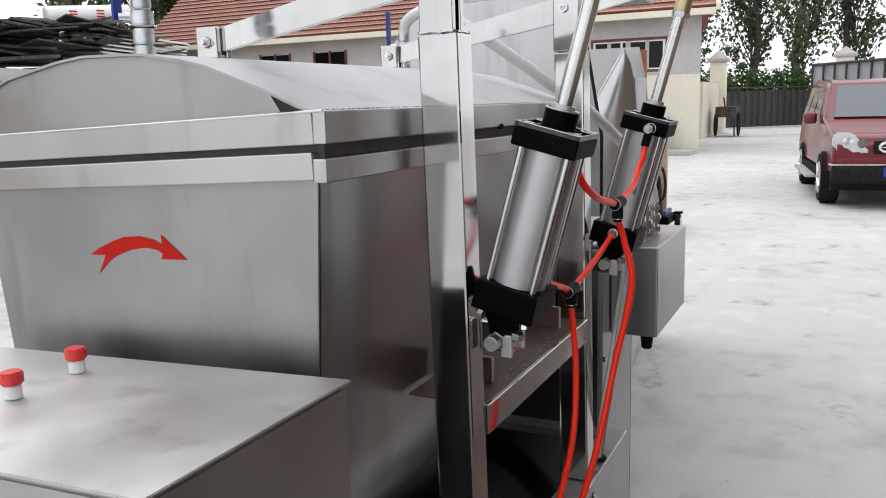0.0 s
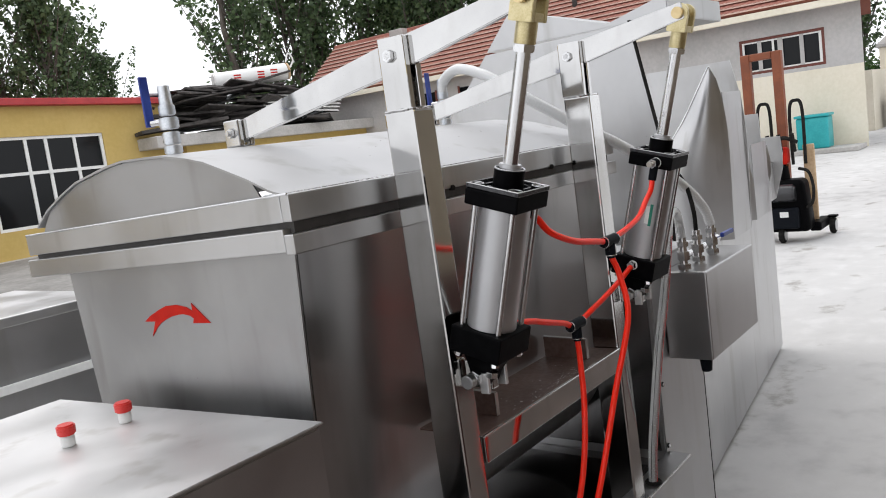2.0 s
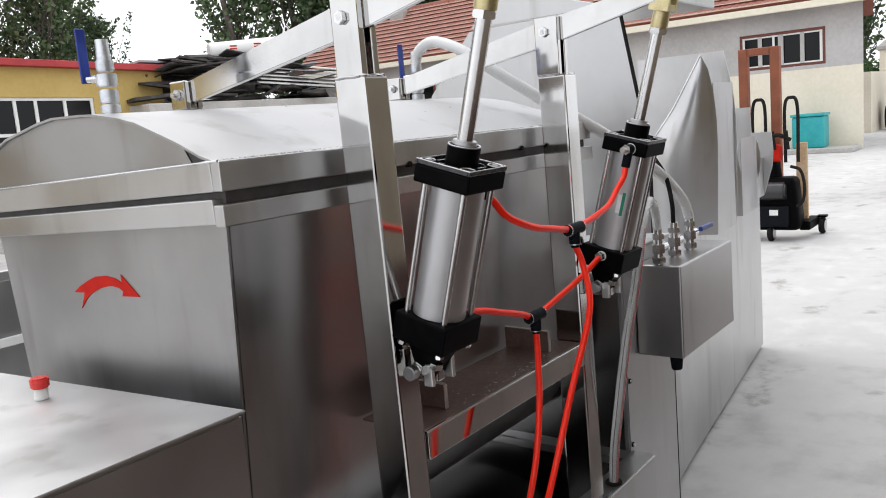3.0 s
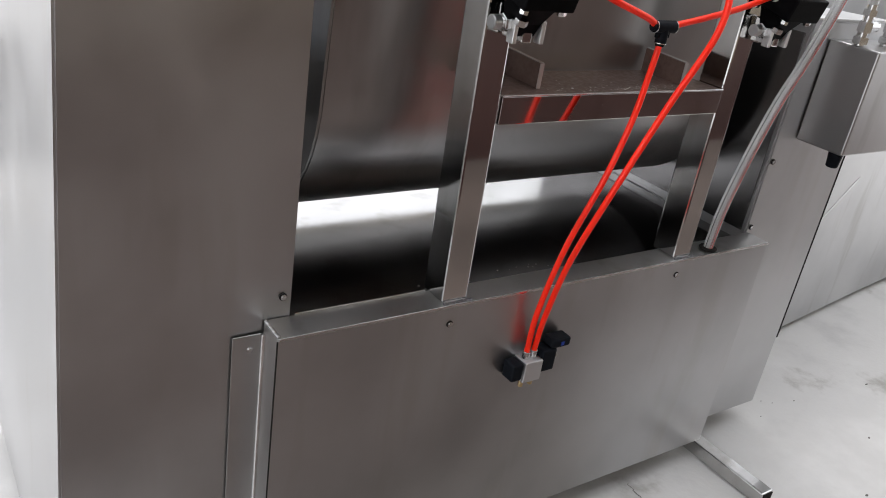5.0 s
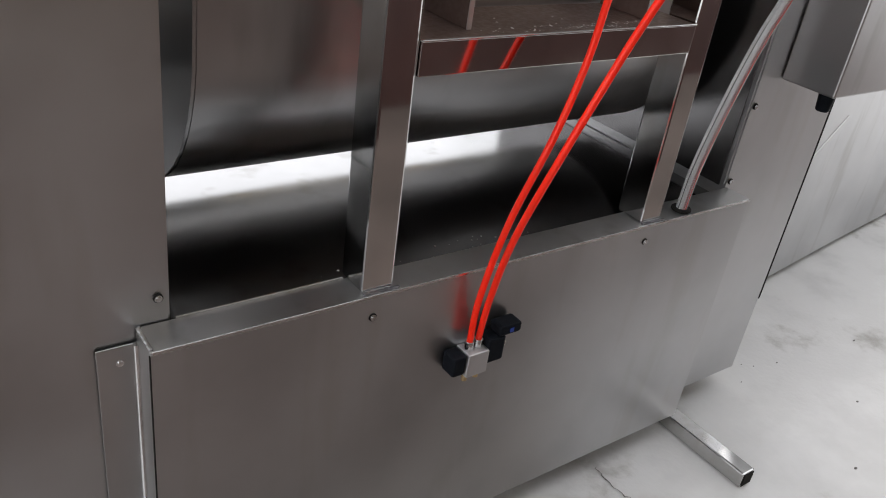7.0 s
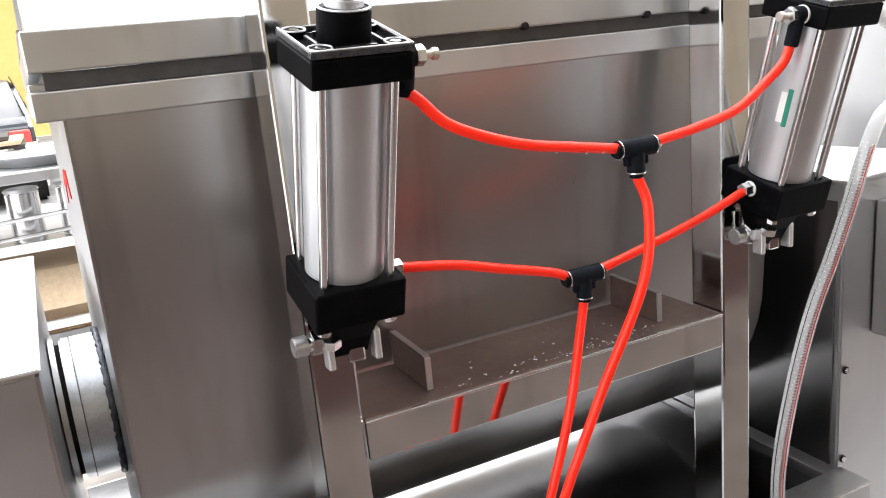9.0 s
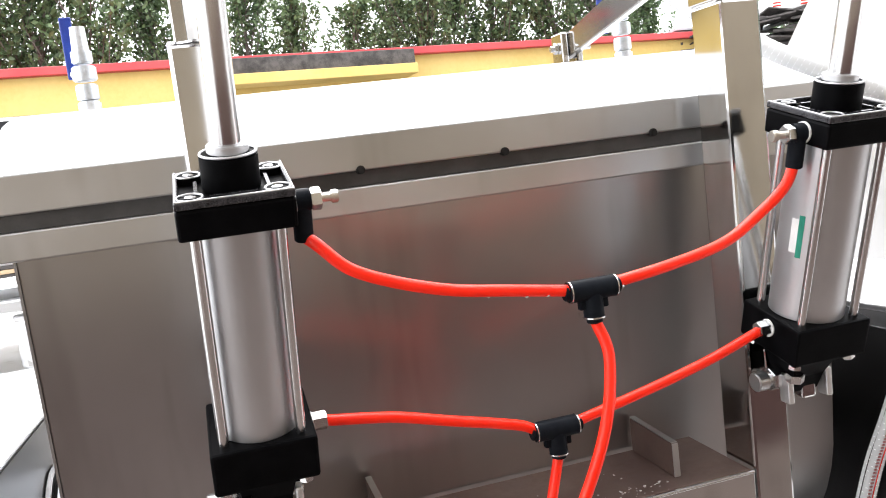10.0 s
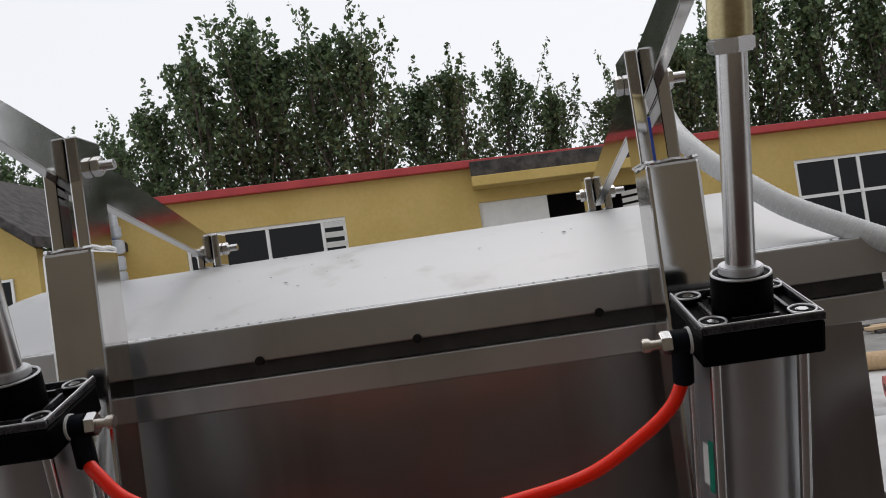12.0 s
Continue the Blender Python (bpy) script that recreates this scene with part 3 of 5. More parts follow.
def lift_arm(x):
    root = thing("lid_lever", (x, 0.66, 1.75), "flat stainless lever arm over the lid", "lever", "lid levers")
    prof = [(0.385, 1.808), (0.39, 1.842), (0.66, 1.80), (1.112, 1.708), (1.118, 1.68), (1.1, 1.670), (0.66, 1.745)]
    part("bar", plate(prof, "x", x - 0.0068, x + 0.0068, 0.0015), STEEL_BAR, root)
    zt = arch_z(1.1)
    for s in (-1, 1):
        part("lug", box(x + s * 0.0135 - 0.006, x + s * 0.0135 + 0.006, 1.078, 1.124, zt + 0.001, 1.716, 0.003), STEEL_BAR, root, "lug welded on the lid")
    bolt = part("bolt", rod((x - 0.033, 1.1, 1.69), (x + 0.044, 1.1, 1.69), 0.0055, 12), STEEL_BRIGHT, root, "bright pivot bolt", True)
    part("bolt_head", hexnut((x - 0.0235, 1.1, 1.69), (1, 0, 0), 0.010, 0.007), STEEL_BRIGHT, bolt)
    part("nut", hexnut((x + 0.0245, 1.1, 1.69), (1, 0, 0), 0.010, 0.009), STEEL_BRIGHT, bolt)
    return root


PIN = Vector((0, 0.56, 1.215))
AXIS = Vector((0, 0.398 - 0.56, 1.821 - 1.215)).normalized()
SIDE = Vector((1, 0, 0))
FRONT = AXIS.cross(SIDE)
TIP = 0.026                # the cylinders lean a little sideways
PORT = -0.015              # the upper ports sit forward of the head's middle


def along(x, s, sx=0.0, sy=0.0):
    """A place on the cylinder at x: s along its axis from the lower pin, sx to the right, sy to the back."""
    return PIN + Vector((x, 0, 0)) + AXIS * s + SIDE * (sx + TIP * (s - 0.32)) + FRONT * sy


def tilted(b, x, s, bm=None):
    m = Matrix.Identity(4)
    for i, v in enumerate((SIDE, FRONT, AXIS + SIDE * TIP)):
        m.col[i][:3] = v
    m.translation = along(x, s)
    return turned(b, m, bm)


def air_cylinder(x, side):
    """Tie-rod air cylinder: square black heads, round bright tube, four tie rods, rod, yoke and foot bracket."""
    root = thing("air_cylinder", along(x, 0), "tie-rod air cylinder with black heads, rod out", "air cylinder", "air cylinders")
    h = 0.050
    # upper head: a hollowed square block with raised rim and screw bosses
    b = box(-h, h, -h, h, 0.007, 0.035, 0.003)
    head = part("upper_head", tilted(b, x, 0.290), BLACKPAINT, root, "black cast cylinder head")
    bm = None
    for x0, x1, y0, y1 in ((-h, h, -h, -h + 0.004), (-h, h, h - 0.004, h), (-h, -h + 0.004, -h + 0.0042, h - 0.0042), (h - 0.004, h, -h + 0.0042, h - 0.0042)):
        bm = box(x0, x1, y0, y1, 0.0352, 0.042, 0.0012, bm)
    for sx in (-1, 1):
        bm = box(sx * 0.031 - 0.0015, sx * 0.031 + 0.0015, -0.02, 0.02, 0.0352, 0.040, 0, bm)
        bm = box(-0.02, 0.02, sx * 0.031 - 0.0015, sx * 0.031 + 0.0015, 0.0352, 0.040, 0, bm)
    part("head_rim", tilted(bm, x, 0.290), BLACKGLOSS, head)
    for sx in (-1, 1):
        for sy in (-1, 1):
            part("tie_rod", rod(along(x, 0.078, sx * 0.036, sy * 0.036), along(x, 0.332, sx * 0.036, sy * 0.036), 0.005, 12), STEEL_BRIGHT, root, "bright tie rod", True)
            boss = part("corner_boss", rod(along(x, 0.3252, sx * 0.0365, sy * 0.0365), along(x, 0.3312, sx * 0.0365, sy * 0.0365), 0.0122, 20), BLACKPAINT, head, "", True)
            part("screw", rod(along(x, 0.3313, sx * 0.0365, sy * 0.0365), along(x, 0.3325, sx * 0.0365, sy * 0.0365), 0.0048, 6), STEEL_BRIGHT, boss, "socket screw in the corner")
            ring = [along(x, 0.3318, sx * 0.0365 + 0.0108 * math.cos(k * math.pi / 12), sy * 0.0365 + 0.0108 * math.sin(k * math.pi / 12)) for k in range(25)]
            part("worn_rim", sweep(ring, 0.0011, 6), ALU, boss, "pale rim of the screw hole", True)
            part("tie_nut", rod(along(x, 0.0325, sx * 0.038, sy * 0.038), along(x, 0.0418, sx * 0.036, sy * 0.036), 0.0075, 6, bevel=0.001), STEEL_BRIGHT, root, "bright nut below the foot")
    part("boss", rod(along(x, 0.3252), along(x, 0.358), 0.0255, 28, bevel=0.002), BLACKPAINT, head, "round black rod boss", True)
    h2 = h - 0.0015
    # highlights on the head's glossy top edges, laid on as thin pale rods
    edge_line = [along(x, 0.3323, a, c) for a, c in ((-h2, h2), (-h2, -h2), (h2, -h2), (h2, h2))]
    for p, q in zip(edge_line, edge_line[1:]):
        part("worn_edge", rod(p, q, 0.0008, 6), ALU, head, "pale line for the highlight on the head's edge")
    lip = [along(x, 0.3582, 0.0242 * math.cos(k * math.pi / 16), 0.0242 * math.sin(k * math.pi / 16)) for k in range(33)]
    part("worn_rim", sweep(lip, 0.0013, 6), ALU, head, "pale rim of the rod boss", True)
    part("wiper_ring", rod(along(x, 0.3582), along(x, 0.3655), 0.0185, 28, bevel=0.001), ALU, head, "pale rod wiper ring", True)
    part("barrel", rod(along(x, 0.088), along(x, 0.2968), 0.042, 40), ALU, root, "satin aluminium barrel", True)
    lower = part("lower_head", tilted(box(-h, h, -h, h, -0.004, 0.042, 0.003), x, 0.046), BLACKPAINT, root, "black cast cylinder head")
    # foot bracket: a solid block that narrows to the pin
    prof = [(-0.036, 0.0455), (0.036, 0.0455), (0.018, 0.006), (0.014, -0.016), (-0.014, -0.016), (-0.018, 0.006)]
    b = plate(prof, "x", -0.024, 0.024)
    for v in b.verts:
        v.co.x *= 1.25 if v.co.z > 0.04 else 0.9 if v.co.z < 0 else 1.0
    part("foot_block", tilted(b, x, 0), BLACKPAINT, lower)
    part("pin", rod(along(x, 0, -0.056), along(x, 0, 0.036), 0.0085, 16, bevel=0.001), STEEL_BRIGHT, root, "bright pivot bolt", True)
    part("pin_nut", hexnut(along(x, 0, -0.034), (1, 0, 0), 0.0145, 0.012), STEEL_BRIGHT, root, "hexagon nut")
    for sx in (-0.037, 0.018):
        part("hook_lug", box(x + sx, x + sx + 0.008, 0.538, 0.556, 1.186, 1.222, 0.002), STEEL_LIT, root, "pale steel hook lug")
    part("screw_nut", hexnut((x - 0.034, 0.53, 1.222), (0, -0.26, 1), 0.011, 0.010), STEEL_BRIGHT, root, "bright nut")
    part("bolt_end", rod(along(x, 0, -0.060), along(x, 0, -0.044), 0.0118, 18, bevel=0.0015), STEEL, root, "thick bolt end", True)
    part("bracket", box(x - 0.010, x + 0.010, 0.548, 0.604, 1.185, 1.235, 0.003), STEEL_BAR, root, "steel lug on the post")
    part("piston_rod", rod(along(x, 0.3656), along(x, 0.555), 0.0125, 24), STEEL_BRIGHT, root, "polished piston rod", True)
    part("lock_nut", hexnut(along(x, 0.548), AXIS, 0.019, 0.012), STEEL_BRIGHT, root, "bright lock nut")
    yoke = part("yoke", rod(along(x, 0.5542), along(x, 0.592), 0.0175, 24, bevel=0.001), YZINC, root, "yellow zinc-plated yoke", True)
    cheek = []
    for k in range(13):
        a = math.pi * k / 12
        cheek.append((0.021 * math.cos(a), 0.627 + 0.021 * math.sin(a)))
    prof = [(-0.021, 0.588), (0.021, 0.588)] + cheek
    for sx in (-0.0245, 0.0145):
        part("cheek", tilted(plate(prof, "x", sx, sx + 0.010, 0.001), x, 0), YZINC, yoke)
    part("yoke_block", tilted(box(-0.0142, 0.0142, -0.021, 0.021, 0.5885, 0.602, 0.001), x, 0), YZINC, yoke)
    part("yoke_pin", rod(along(x, 0.627, -0.034), along(x, 0.627, 0.032), 0.008, 16, bevel=0.001), BRASS, root, "brass yoke pin", True)
    part("pin_head", rod(along(x, 0.627, -0.0355), along(x, 0.627, -0.026), 0.0125, 16, bevel=0.001), BRASS, root, "", True)
    # speed fittings: upper elbow with brass needle, lower straight
    s = side
    elbow = part("upper_fitting", rod(along(x, 0.310, s * 0.0501, PORT), along(x, 0.310, s * 0.066, PORT), 0.0105, 16, bevel=0.001), BLACKPLASTIC, root, "black elbow fitting", True)
    part("thread_seal", rod(along(x, 0.310, s * 0.0502, PORT), along(x, 0.310, s * 0.0525, PORT), 0.0118, 18), WHITEPLASTIC, elbow, "white thread seal", True)
    part("needle", rod(along(x, 0.310, s * 0.0662, PORT), along(x, 0.310, s * 0.088, PORT), 0.004, 12), NICKEL, elbow, "pale needle screw", True)
    part("nut", hexnut(along(x, 0.310, s * 0.071, PORT), (1, 0, 0), 0.0105, 0.009), STEEL_BRIGHT, elbow)
    part("knob", rod(along(x, 0.310, s * 0.084, PORT), along(x, 0.310, s * 0.091, PORT), 0.0062, 12, bevel=0.001), NICKEL, elbow, "pale needle knob", True)
    part("elbow_leg", rod(along(x, 0.311, s * 0.0575, PORT), along(x, 0.272, s * 0.0575, PORT), 0.009, 16, bevel=0.001), BLACKPLASTIC, elbow, "", True)
    part("washer", rod(along(x, 0.072, s * 0.0502), along(x, 0.072, s * 0.0518), 0.0108, 18), WHITEPLASTIC, root, "pale sealing washer", True)
    part("lower_fitting", rod(along(x, 0.072, s * 0.0501), along(x, 0.072, s * 0.066), 0.0098, 6, bevel=0.001), STEEL_BRIGHT, root, "nickel hose fitting")
    return root


XC1, XC2 = 1.357, 2.001
for x, xc, s, foot, lean in ((X1, XC1, 1, 1.345, 0.002), (X2, XC2, -1, 1.979, 0.018)):
    lift_post(x, foot, lean)
    lift_arm(x)
    air_cylinder(xc, s)

# green label on the second barrel
lab = bmesh.new()
cols = []
for k in range(5):
    a = radians(200 + k * 2.2)
    cols.append([along(XC2, s, 0.0424 * math.cos(a), 0.0424 * math.sin(a)) for s in (0.165, 0.215)])
for p, q in zip(cols, cols[1:]):
    lab.faces.new([lab.verts.new(v) for v in (p[0], q[0], q[1], p[1])])
bmesh.ops.remove_doubles(lab, verts=lab.verts, dist=0.0001)
part("label", lab, GREENLABEL, [o for o in scene.objects if o.name.startswith("air_cylinder")][-1], "small green paper label", True)
wl2 = bmesh.new()
for k in range(2):
    a0, a1 = radians(188 + k * 6), radians(194 + k * 6)
    wl2.faces.new([wl2.verts.new(along(XC2, s, 0.0424 * math.cos(a), 0.0424 * math.sin(a))) for a, s in ((a0, 0.170), (a1, 0.170), (a1, 0.210), (a0, 0.210))])
part("label", wl2, WHITEPLASTIC, [o for o in scene.objects if o.name.startswith("air_cylinder")][-1], "white margin of the paper label")

# cross rail with shelf and tabs between the posts
rail = thing("cross_rail", (1.67, 0.62, 1.03), "flat stainless cross rail between the posts", "cross rail")
part("rail_bar", box(1.3745, 1.952, 0.601, 0.609, 1.032, 1.083, 0.0015), STEEL_BAR, rail)
part("shelf", box(1.3765, 1.952, 0.6092, 0.752, 1.079, 1.083, 0.001), BROWN_SHEET, rail, "brown shelf sheet to the tub")
# bright rod in place of the sky's reflection on the bevel
part("edge_line", rod((1.375, 0.6012, 1.0826), (1.9515, 0.6012, 1.0826), 0.002, 10), STEEL_BRIGHT, rail, "bright rod added for the glint on the top edge", True)
# tabs: dark reflection put into the face colour, edge light into pale strips
for x in (1.475, 1.858):
    tab = part("tab", plate([(0.638, 1.0832), (0.748, 1.0832), (0.748, 1.132), (0.638, 1.129)], "x", x, x + 0.008, 0.001), BROWN_SHEET, rail, "upright stop tab, coloured dark for its dim reflection")
    part("edge_line", box(x - 0.0002, x + 0.0082, 0.6358, 0.6382, 1.084, 1.1288, 0.0004), STEEL_LIT, tab, "bright strip for the light on the tab's edge")
    part("edge_line", plate([(0.6384, 1.1292), (0.748, 1.1322), (0.748, 1.1335), (0.6384, 1.1305)], "x", x, x + 0.008), STEEL, tab, "bright strip for the light on the tab's edge")

r = random.Random(41)
for owner, x0, x1, y0, y1, z, count in ((rail, 1.49, 1.85, 0.611, 0.638, 1.0831, 90), (rail, 1.50, 1.80, 0.64, 0.70, 1.0831, 14), (base, 1.25, 1.75, 0.66, 0.72, 0.6662, 50)):
    b = bmesh.new()
    for k in range(count):
        q = r.uniform(0.0005, 0.0015)
        bmesh.ops.create_icosphere(b, subdivisions=1, radius=q, matrix=Matrix.Translation((r.uniform(x0, x1), r.uniform(y0, y1), z + q * 0.4)) @ Matrix.Diagonal((r.uniform(0.8, 2), r.uniform(0.8, 1.6), 0.6, 1)))
    part("swarf", b, SLAB, owner, "pale crumbs of swarf")["kind"] = "stuff"

# ---- hoses and the valve ----
TEE_U, TEE_L, VALVE = Vector((1.688, 0.468, 1.384)), Vector((1.667, 0.551, 1.218)), Vector((1.538, 0.571, 0.528))


def tee(name, c, label):
    root = thing(name, c, label, "tee fitting", "hose tees")
    body = part("body", rod(c - Vector((0.026, 0, 0)), c + Vector((0.026, 0, 0)), 0.0112, 16, bevel=0.001), BLACKPLASTIC, root, "", True)
    part("leg", rod(c, c - Vector((0, 0, 0.030)), 0.0105, 16, bevel=0.001), BLACKPLASTIC, root, "", True)
    part("web", box(c.x - 0.016, c.x + 0.016, c.y - 0.004, c.y + 0.004, c.z - 0.02, c.z + 0.001, 0.002), BLACKPLASTIC, root)
    for d in (Vector((-0.0275, 0, 0)), Vector((0.0275, 0, 0)), Vector((0, 0, -0.0315))):
        part("release_ring", rod(c + d * 0.96, c + d * 1.10, 0.0082, 16, bevel=0.0008), BLACKPLASTIC, root, "", True)
        part("clamp_ring", rod(c + d * 0.88, c + d * 0.93, 0.0116, 16), STEEL_BRIGHT, root, "thin bright ring", True)


tee("hose_tee", TEE_U, "black push-fit tee in the upper hose")
tee("hose_tee", TEE_L, "black push-fit tee in the lower hose")


def hose(points, label, r=0.006, material=None, group="air hoses"):
    pts = smooth_path(points, 10)
    ob = part("air_hose", sweep(pts, r, 14), material or HOSE, None, "", True)
    return tagged(ob, label, "hose", group)


pu1, pu2 = along(XC1, 0.276, 0.0575, PORT), along(XC2, 0.276, -0.0575, PORT)
hose([pu1, (1.424, 0.467, 1.468), (1.449, 0.463, 1.443), (1.49, 0.461, 1.424), (1.542, 0.461, 1.408), (1.597, 0.463, 1.398), TEE_U - Vector((0.024, 0, -0.002))], "orange-red air hose sagging from the cylinder to the tee")
hose([TEE_U + Vector((0.024, 0, 0.002)), (1.782, 0.47, 1.394), (1.849, 0.473, 1.407), (1.899, 0.477, 1.432), (1.928, 0.474, 1.455), pu2], "orange-red air hose rising from the tee to the cylinder")
drops = [o for o in scene.objects if o.name.startswith("air_hose")]
for ob, x, z in ((drops[0], 1.578, 1.3955), (drops[0], 1.617, 1.389), (drops[0], 1.639, 1.3865), (drops[1], 1.72, 1.3815)):
    b = bmesh.new()
    bmesh.ops.create_uvsphere(b, u_segments=8, v_segments=6, radius=0.0021, matrix=Matrix.Translation((x, 0.4635, z)))
    part("water_drop", b, LIGHTGLASS, ob, "hanging water drop", True)
pl1, pl2 = along(XC1, 0.072, 0.058), along(XC2, 0.072, -0.058)
hose([pl1, (1.485, 0.545, 1.271), (1.544, 0.547, 1.254), (1.62, 0.55, 1.232), TEE_L - Vector((0.024, 0, -0.003))], "orange-red air hose from the lower cylinder head")
hose([TEE_L + Vector((0.024, 0, 0.002)), (1.753, 0.549, 1.233), (1.811, 0.547, 1.246), (1.872, 0.545, 1.262), pl2], "orange-red air hose to the lower cylinder head")
hose([TEE_U - Vector((0, 0, 0.03)), (1.694, 0.456, 1.31), (1.666, 0.435, 1.235), (1.61, 0.45, 1.105), (1.55, 0.47, 0.945), (1.528, 0.51, 0.79), (1.539, 0.55, 0.65), (1.548, 0.569, 0.556)], "orange-red air hose running down to the valve")
hose([TEE_L - Vector((0, 0, 0.03)), (1.648, 0.54, 1.14), (1.62, 0.527, 1.06), (1.58, 0.522, 0.95), (1.545, 0.545, 0.8), (1.528, 0.563, 0.65), (1.529, 0.569, 0.556)], "orange-red air hose running down to the valve")

valve = thing("solenoid_valve", VALVE, "silver solenoid air valve with a black coil on the skirt", "valve")
body = part("body", box(1.517, 1.562, 0.549, 0.5885, 0.492, 0.540, 0.002), ALU, valve, "silver valve block")
part("coil", box(1.5625, 1.6, 0.553, 0.5885, 0.505, 0.557, 0.004), BLACKPLASTIC, valve, "black coil housing")
part("plug", box(1.583, 1.632, 0.552, 0.585, 0.5575, 0.579, 0.005), BLACKPLASTIC, valve, "black connector plug")
part("end_cap", box(1.489, 1.5165, 0.553, 0.5885, 0.497, 0.538, 0.005), BLACKPLASTIC, valve, "black end cap")
for x in (1.529, 1.548):
    part("fitting", rod((x, 0.569, 0.5402), (x, 0.569, 0.557), 0.0085, 14, bevel=0.001), STEEL_BRIGHT, valve, "nickel push fitting", True)
for x in (1.527, 1.552):
    part("silencer", rod((x, 0.565, 0.474), (x, 0.565, 0.4918), 0.0055, 12, bevel=0.001), BRASS, valve, "brass silencer", True)

part("mark", box(1.604, 1.612, 0.5505, 0.5518, 0.564, 0.572), BLUE, valve, "small blue mark")
part("coil_nut", rod((1.6005, 0.571, 0.53), (1.611, 0.571, 0.53), 0.009, 12, bevel=0.001), STEEL_BRIGHT, valve, "coil nut", True)

# control box with pipe fittings
cbox = thing("control_box", (2.55, 0.59, 0.935), "dark stainless sheet box on the cabinet front", "control box")
part("body", box(2.362, 2.78, 0.527, 0.6535, 0.935, 1.182, 0.004), STEEL_TUB, cbox)
part("cable_gland", rod((2.395, 0.56, 0.9345), (2.395, 0.56, 0.895), 0.018, 18, 0.014, bevel=0.002), BLACKPLASTIC, cbox, "black cable gland", True)
# thin dark strip stands for the shadow along the cabinet's edge
part("edge_gap", box(2.6205, 2.6265, 0.656, 0.664, 0.30, 0.93), RUBBER, cab_r, "dark strip added for the shadow at the cabinet edge")


def pipe_fitting(x, y, z, lever=False, label="nickel-plated pipe fitting with hexagon collars"):
    root = thing("pipe_fitting", (x, y, z), label, "pipe fitting", "pipe fittings")
    part("stem", rod((x, y, z), (x, y, z + 0.095), 0.0115, 20), STEEL_BRIGHT, root, "", True)
    for dz, r, h in ((0.012, 0.019, 0.016), (0.042, 0.0175, 0.024), (0.074, 0.0165, 0.014)):
        part("collar", hexnut((x, y, z + dz), (0, 0, 1), r, h), STEEL_BRIGHT, root)
    part("union", rod((x, y, z + 0.043), (x + 0.045, y, z + 0.043), 0.012, 16, bevel=0.001), STEEL_BRIGHT, root, "", True)
    if lever:
        part("lever", box(x + 0.02, x + 0.115, y - 0.03, y - 0.018, z + 0.048, z + 0.062, 0.004), BLUE, root, "blue plastic lever")


ZB = 1.1825
pipe_fitting(2.377, 0.59, ZB)
pipe_fitting(2.489, 0.59, ZB)
pipe_fitting(2.609, 0.59, ZB, True, "nickel-plated ball valve with a blue lever")

HOSE_FOOT = Vector((2.084, 0.611, 0.6905))
FRONT_LINE = smooth_path([HOSE_FOOT + Vector((0, 0, 0.004)), (2.071, 0.598, 0.78), (2.067, 0.584, 0.865), (2.077, 0.571, 0.97), (2.10, 0.563, 1.065), (2.133, 0.559, 1.14), (2.166, 0.557, 1.217), (2.206, 0.56, 1.30), (2.25, 0.568, 1.348), (2.31, 0.578, 1.358), (2.36, 0.588, 1.33), (2.377, 0.59, 1.275)], 10)
clear = tagged(part("clear_hose", sweep(FRONT_LINE, 0.0115, 18), CLEARHOSE, None, "", True), "milky reinforced hose from the skirt to the pipe fittings", "hose")
FRONT_LINE = FRONT_LINE[:72]
for dx, dy, mat in ((-0.002, -0.0118, REDPAINT), (-0.0118, -0.001, RUBBER)):
    part("stripe", sweep([p + Vector((dx, dy, 0)) for p in FRONT_LINE], 0.0007, 6), mat, clear, "thin marking line")
tagged(part("grommet", rod(HOSE_FOOT, HOSE_FOOT + Vector((0, 0, 0.007)), 0.021, 20, bevel=0.002), RUBBER, None, "", True), "black rubber grommet round the hose", "grommet")


def spiral(points, r, wire, pitch, seg=10):
    """A thin wire wound round a line of points."""
    out, up, run, last = [], Vector((0, 0, 1)), 0.0, points[0]
    fine = []
    for a, c in zip(points, points[1:]):
        n = max(1, int((c - a).length / (pitch / seg)) + 1)
        fine += [a.lerp(c, k / n) for k in range(n)]
    for i, p in enumerate(fine):
        d = (fine[min(i + 1, len(fine) - 1)] - fine[max(i - 1, 0)]).normalized()
        u = d.cross(up).normalized()
        v = u.cross(d)
        up = v
        run += (p - last).length
        last = p
        a = 2 * math.pi * run / pitch
        out.append(p + r * (math.cos(a) * u + math.sin(a) * v))
    return sweep(out, wire, 5)


PRINTINK = speckled("faded_red_ink", (0.22, 0.07, 0.07), (0.3, 0.12, 0.12), 40, (0.5, 0.65))
SPIRAL = mat_base("white_spiral_plastic", (0.78, 0.79, 0.8), 0.35)[0]
part("braid", spiral(FRONT_LINE, 0.0114, 0.0004, 0.007, 9), SPIRAL, clear, "pale reinforcing thread")
b = None
for p, q in zip(FRONT_LINE, FRONT_LINE[1:]):
    for k in range(2):
        c = p.lerp(q, k / 2)
        b = box(c.x - 0.0085, c.x - 0.0045, c.y - 0.0114, c.y - 0.0095, c.z - 0.0009, c.z + 0.0009, 0, b)
part("print_mark", b, PRINTINK, clear, "row of short red printed marks")["kind"] = "stuff"
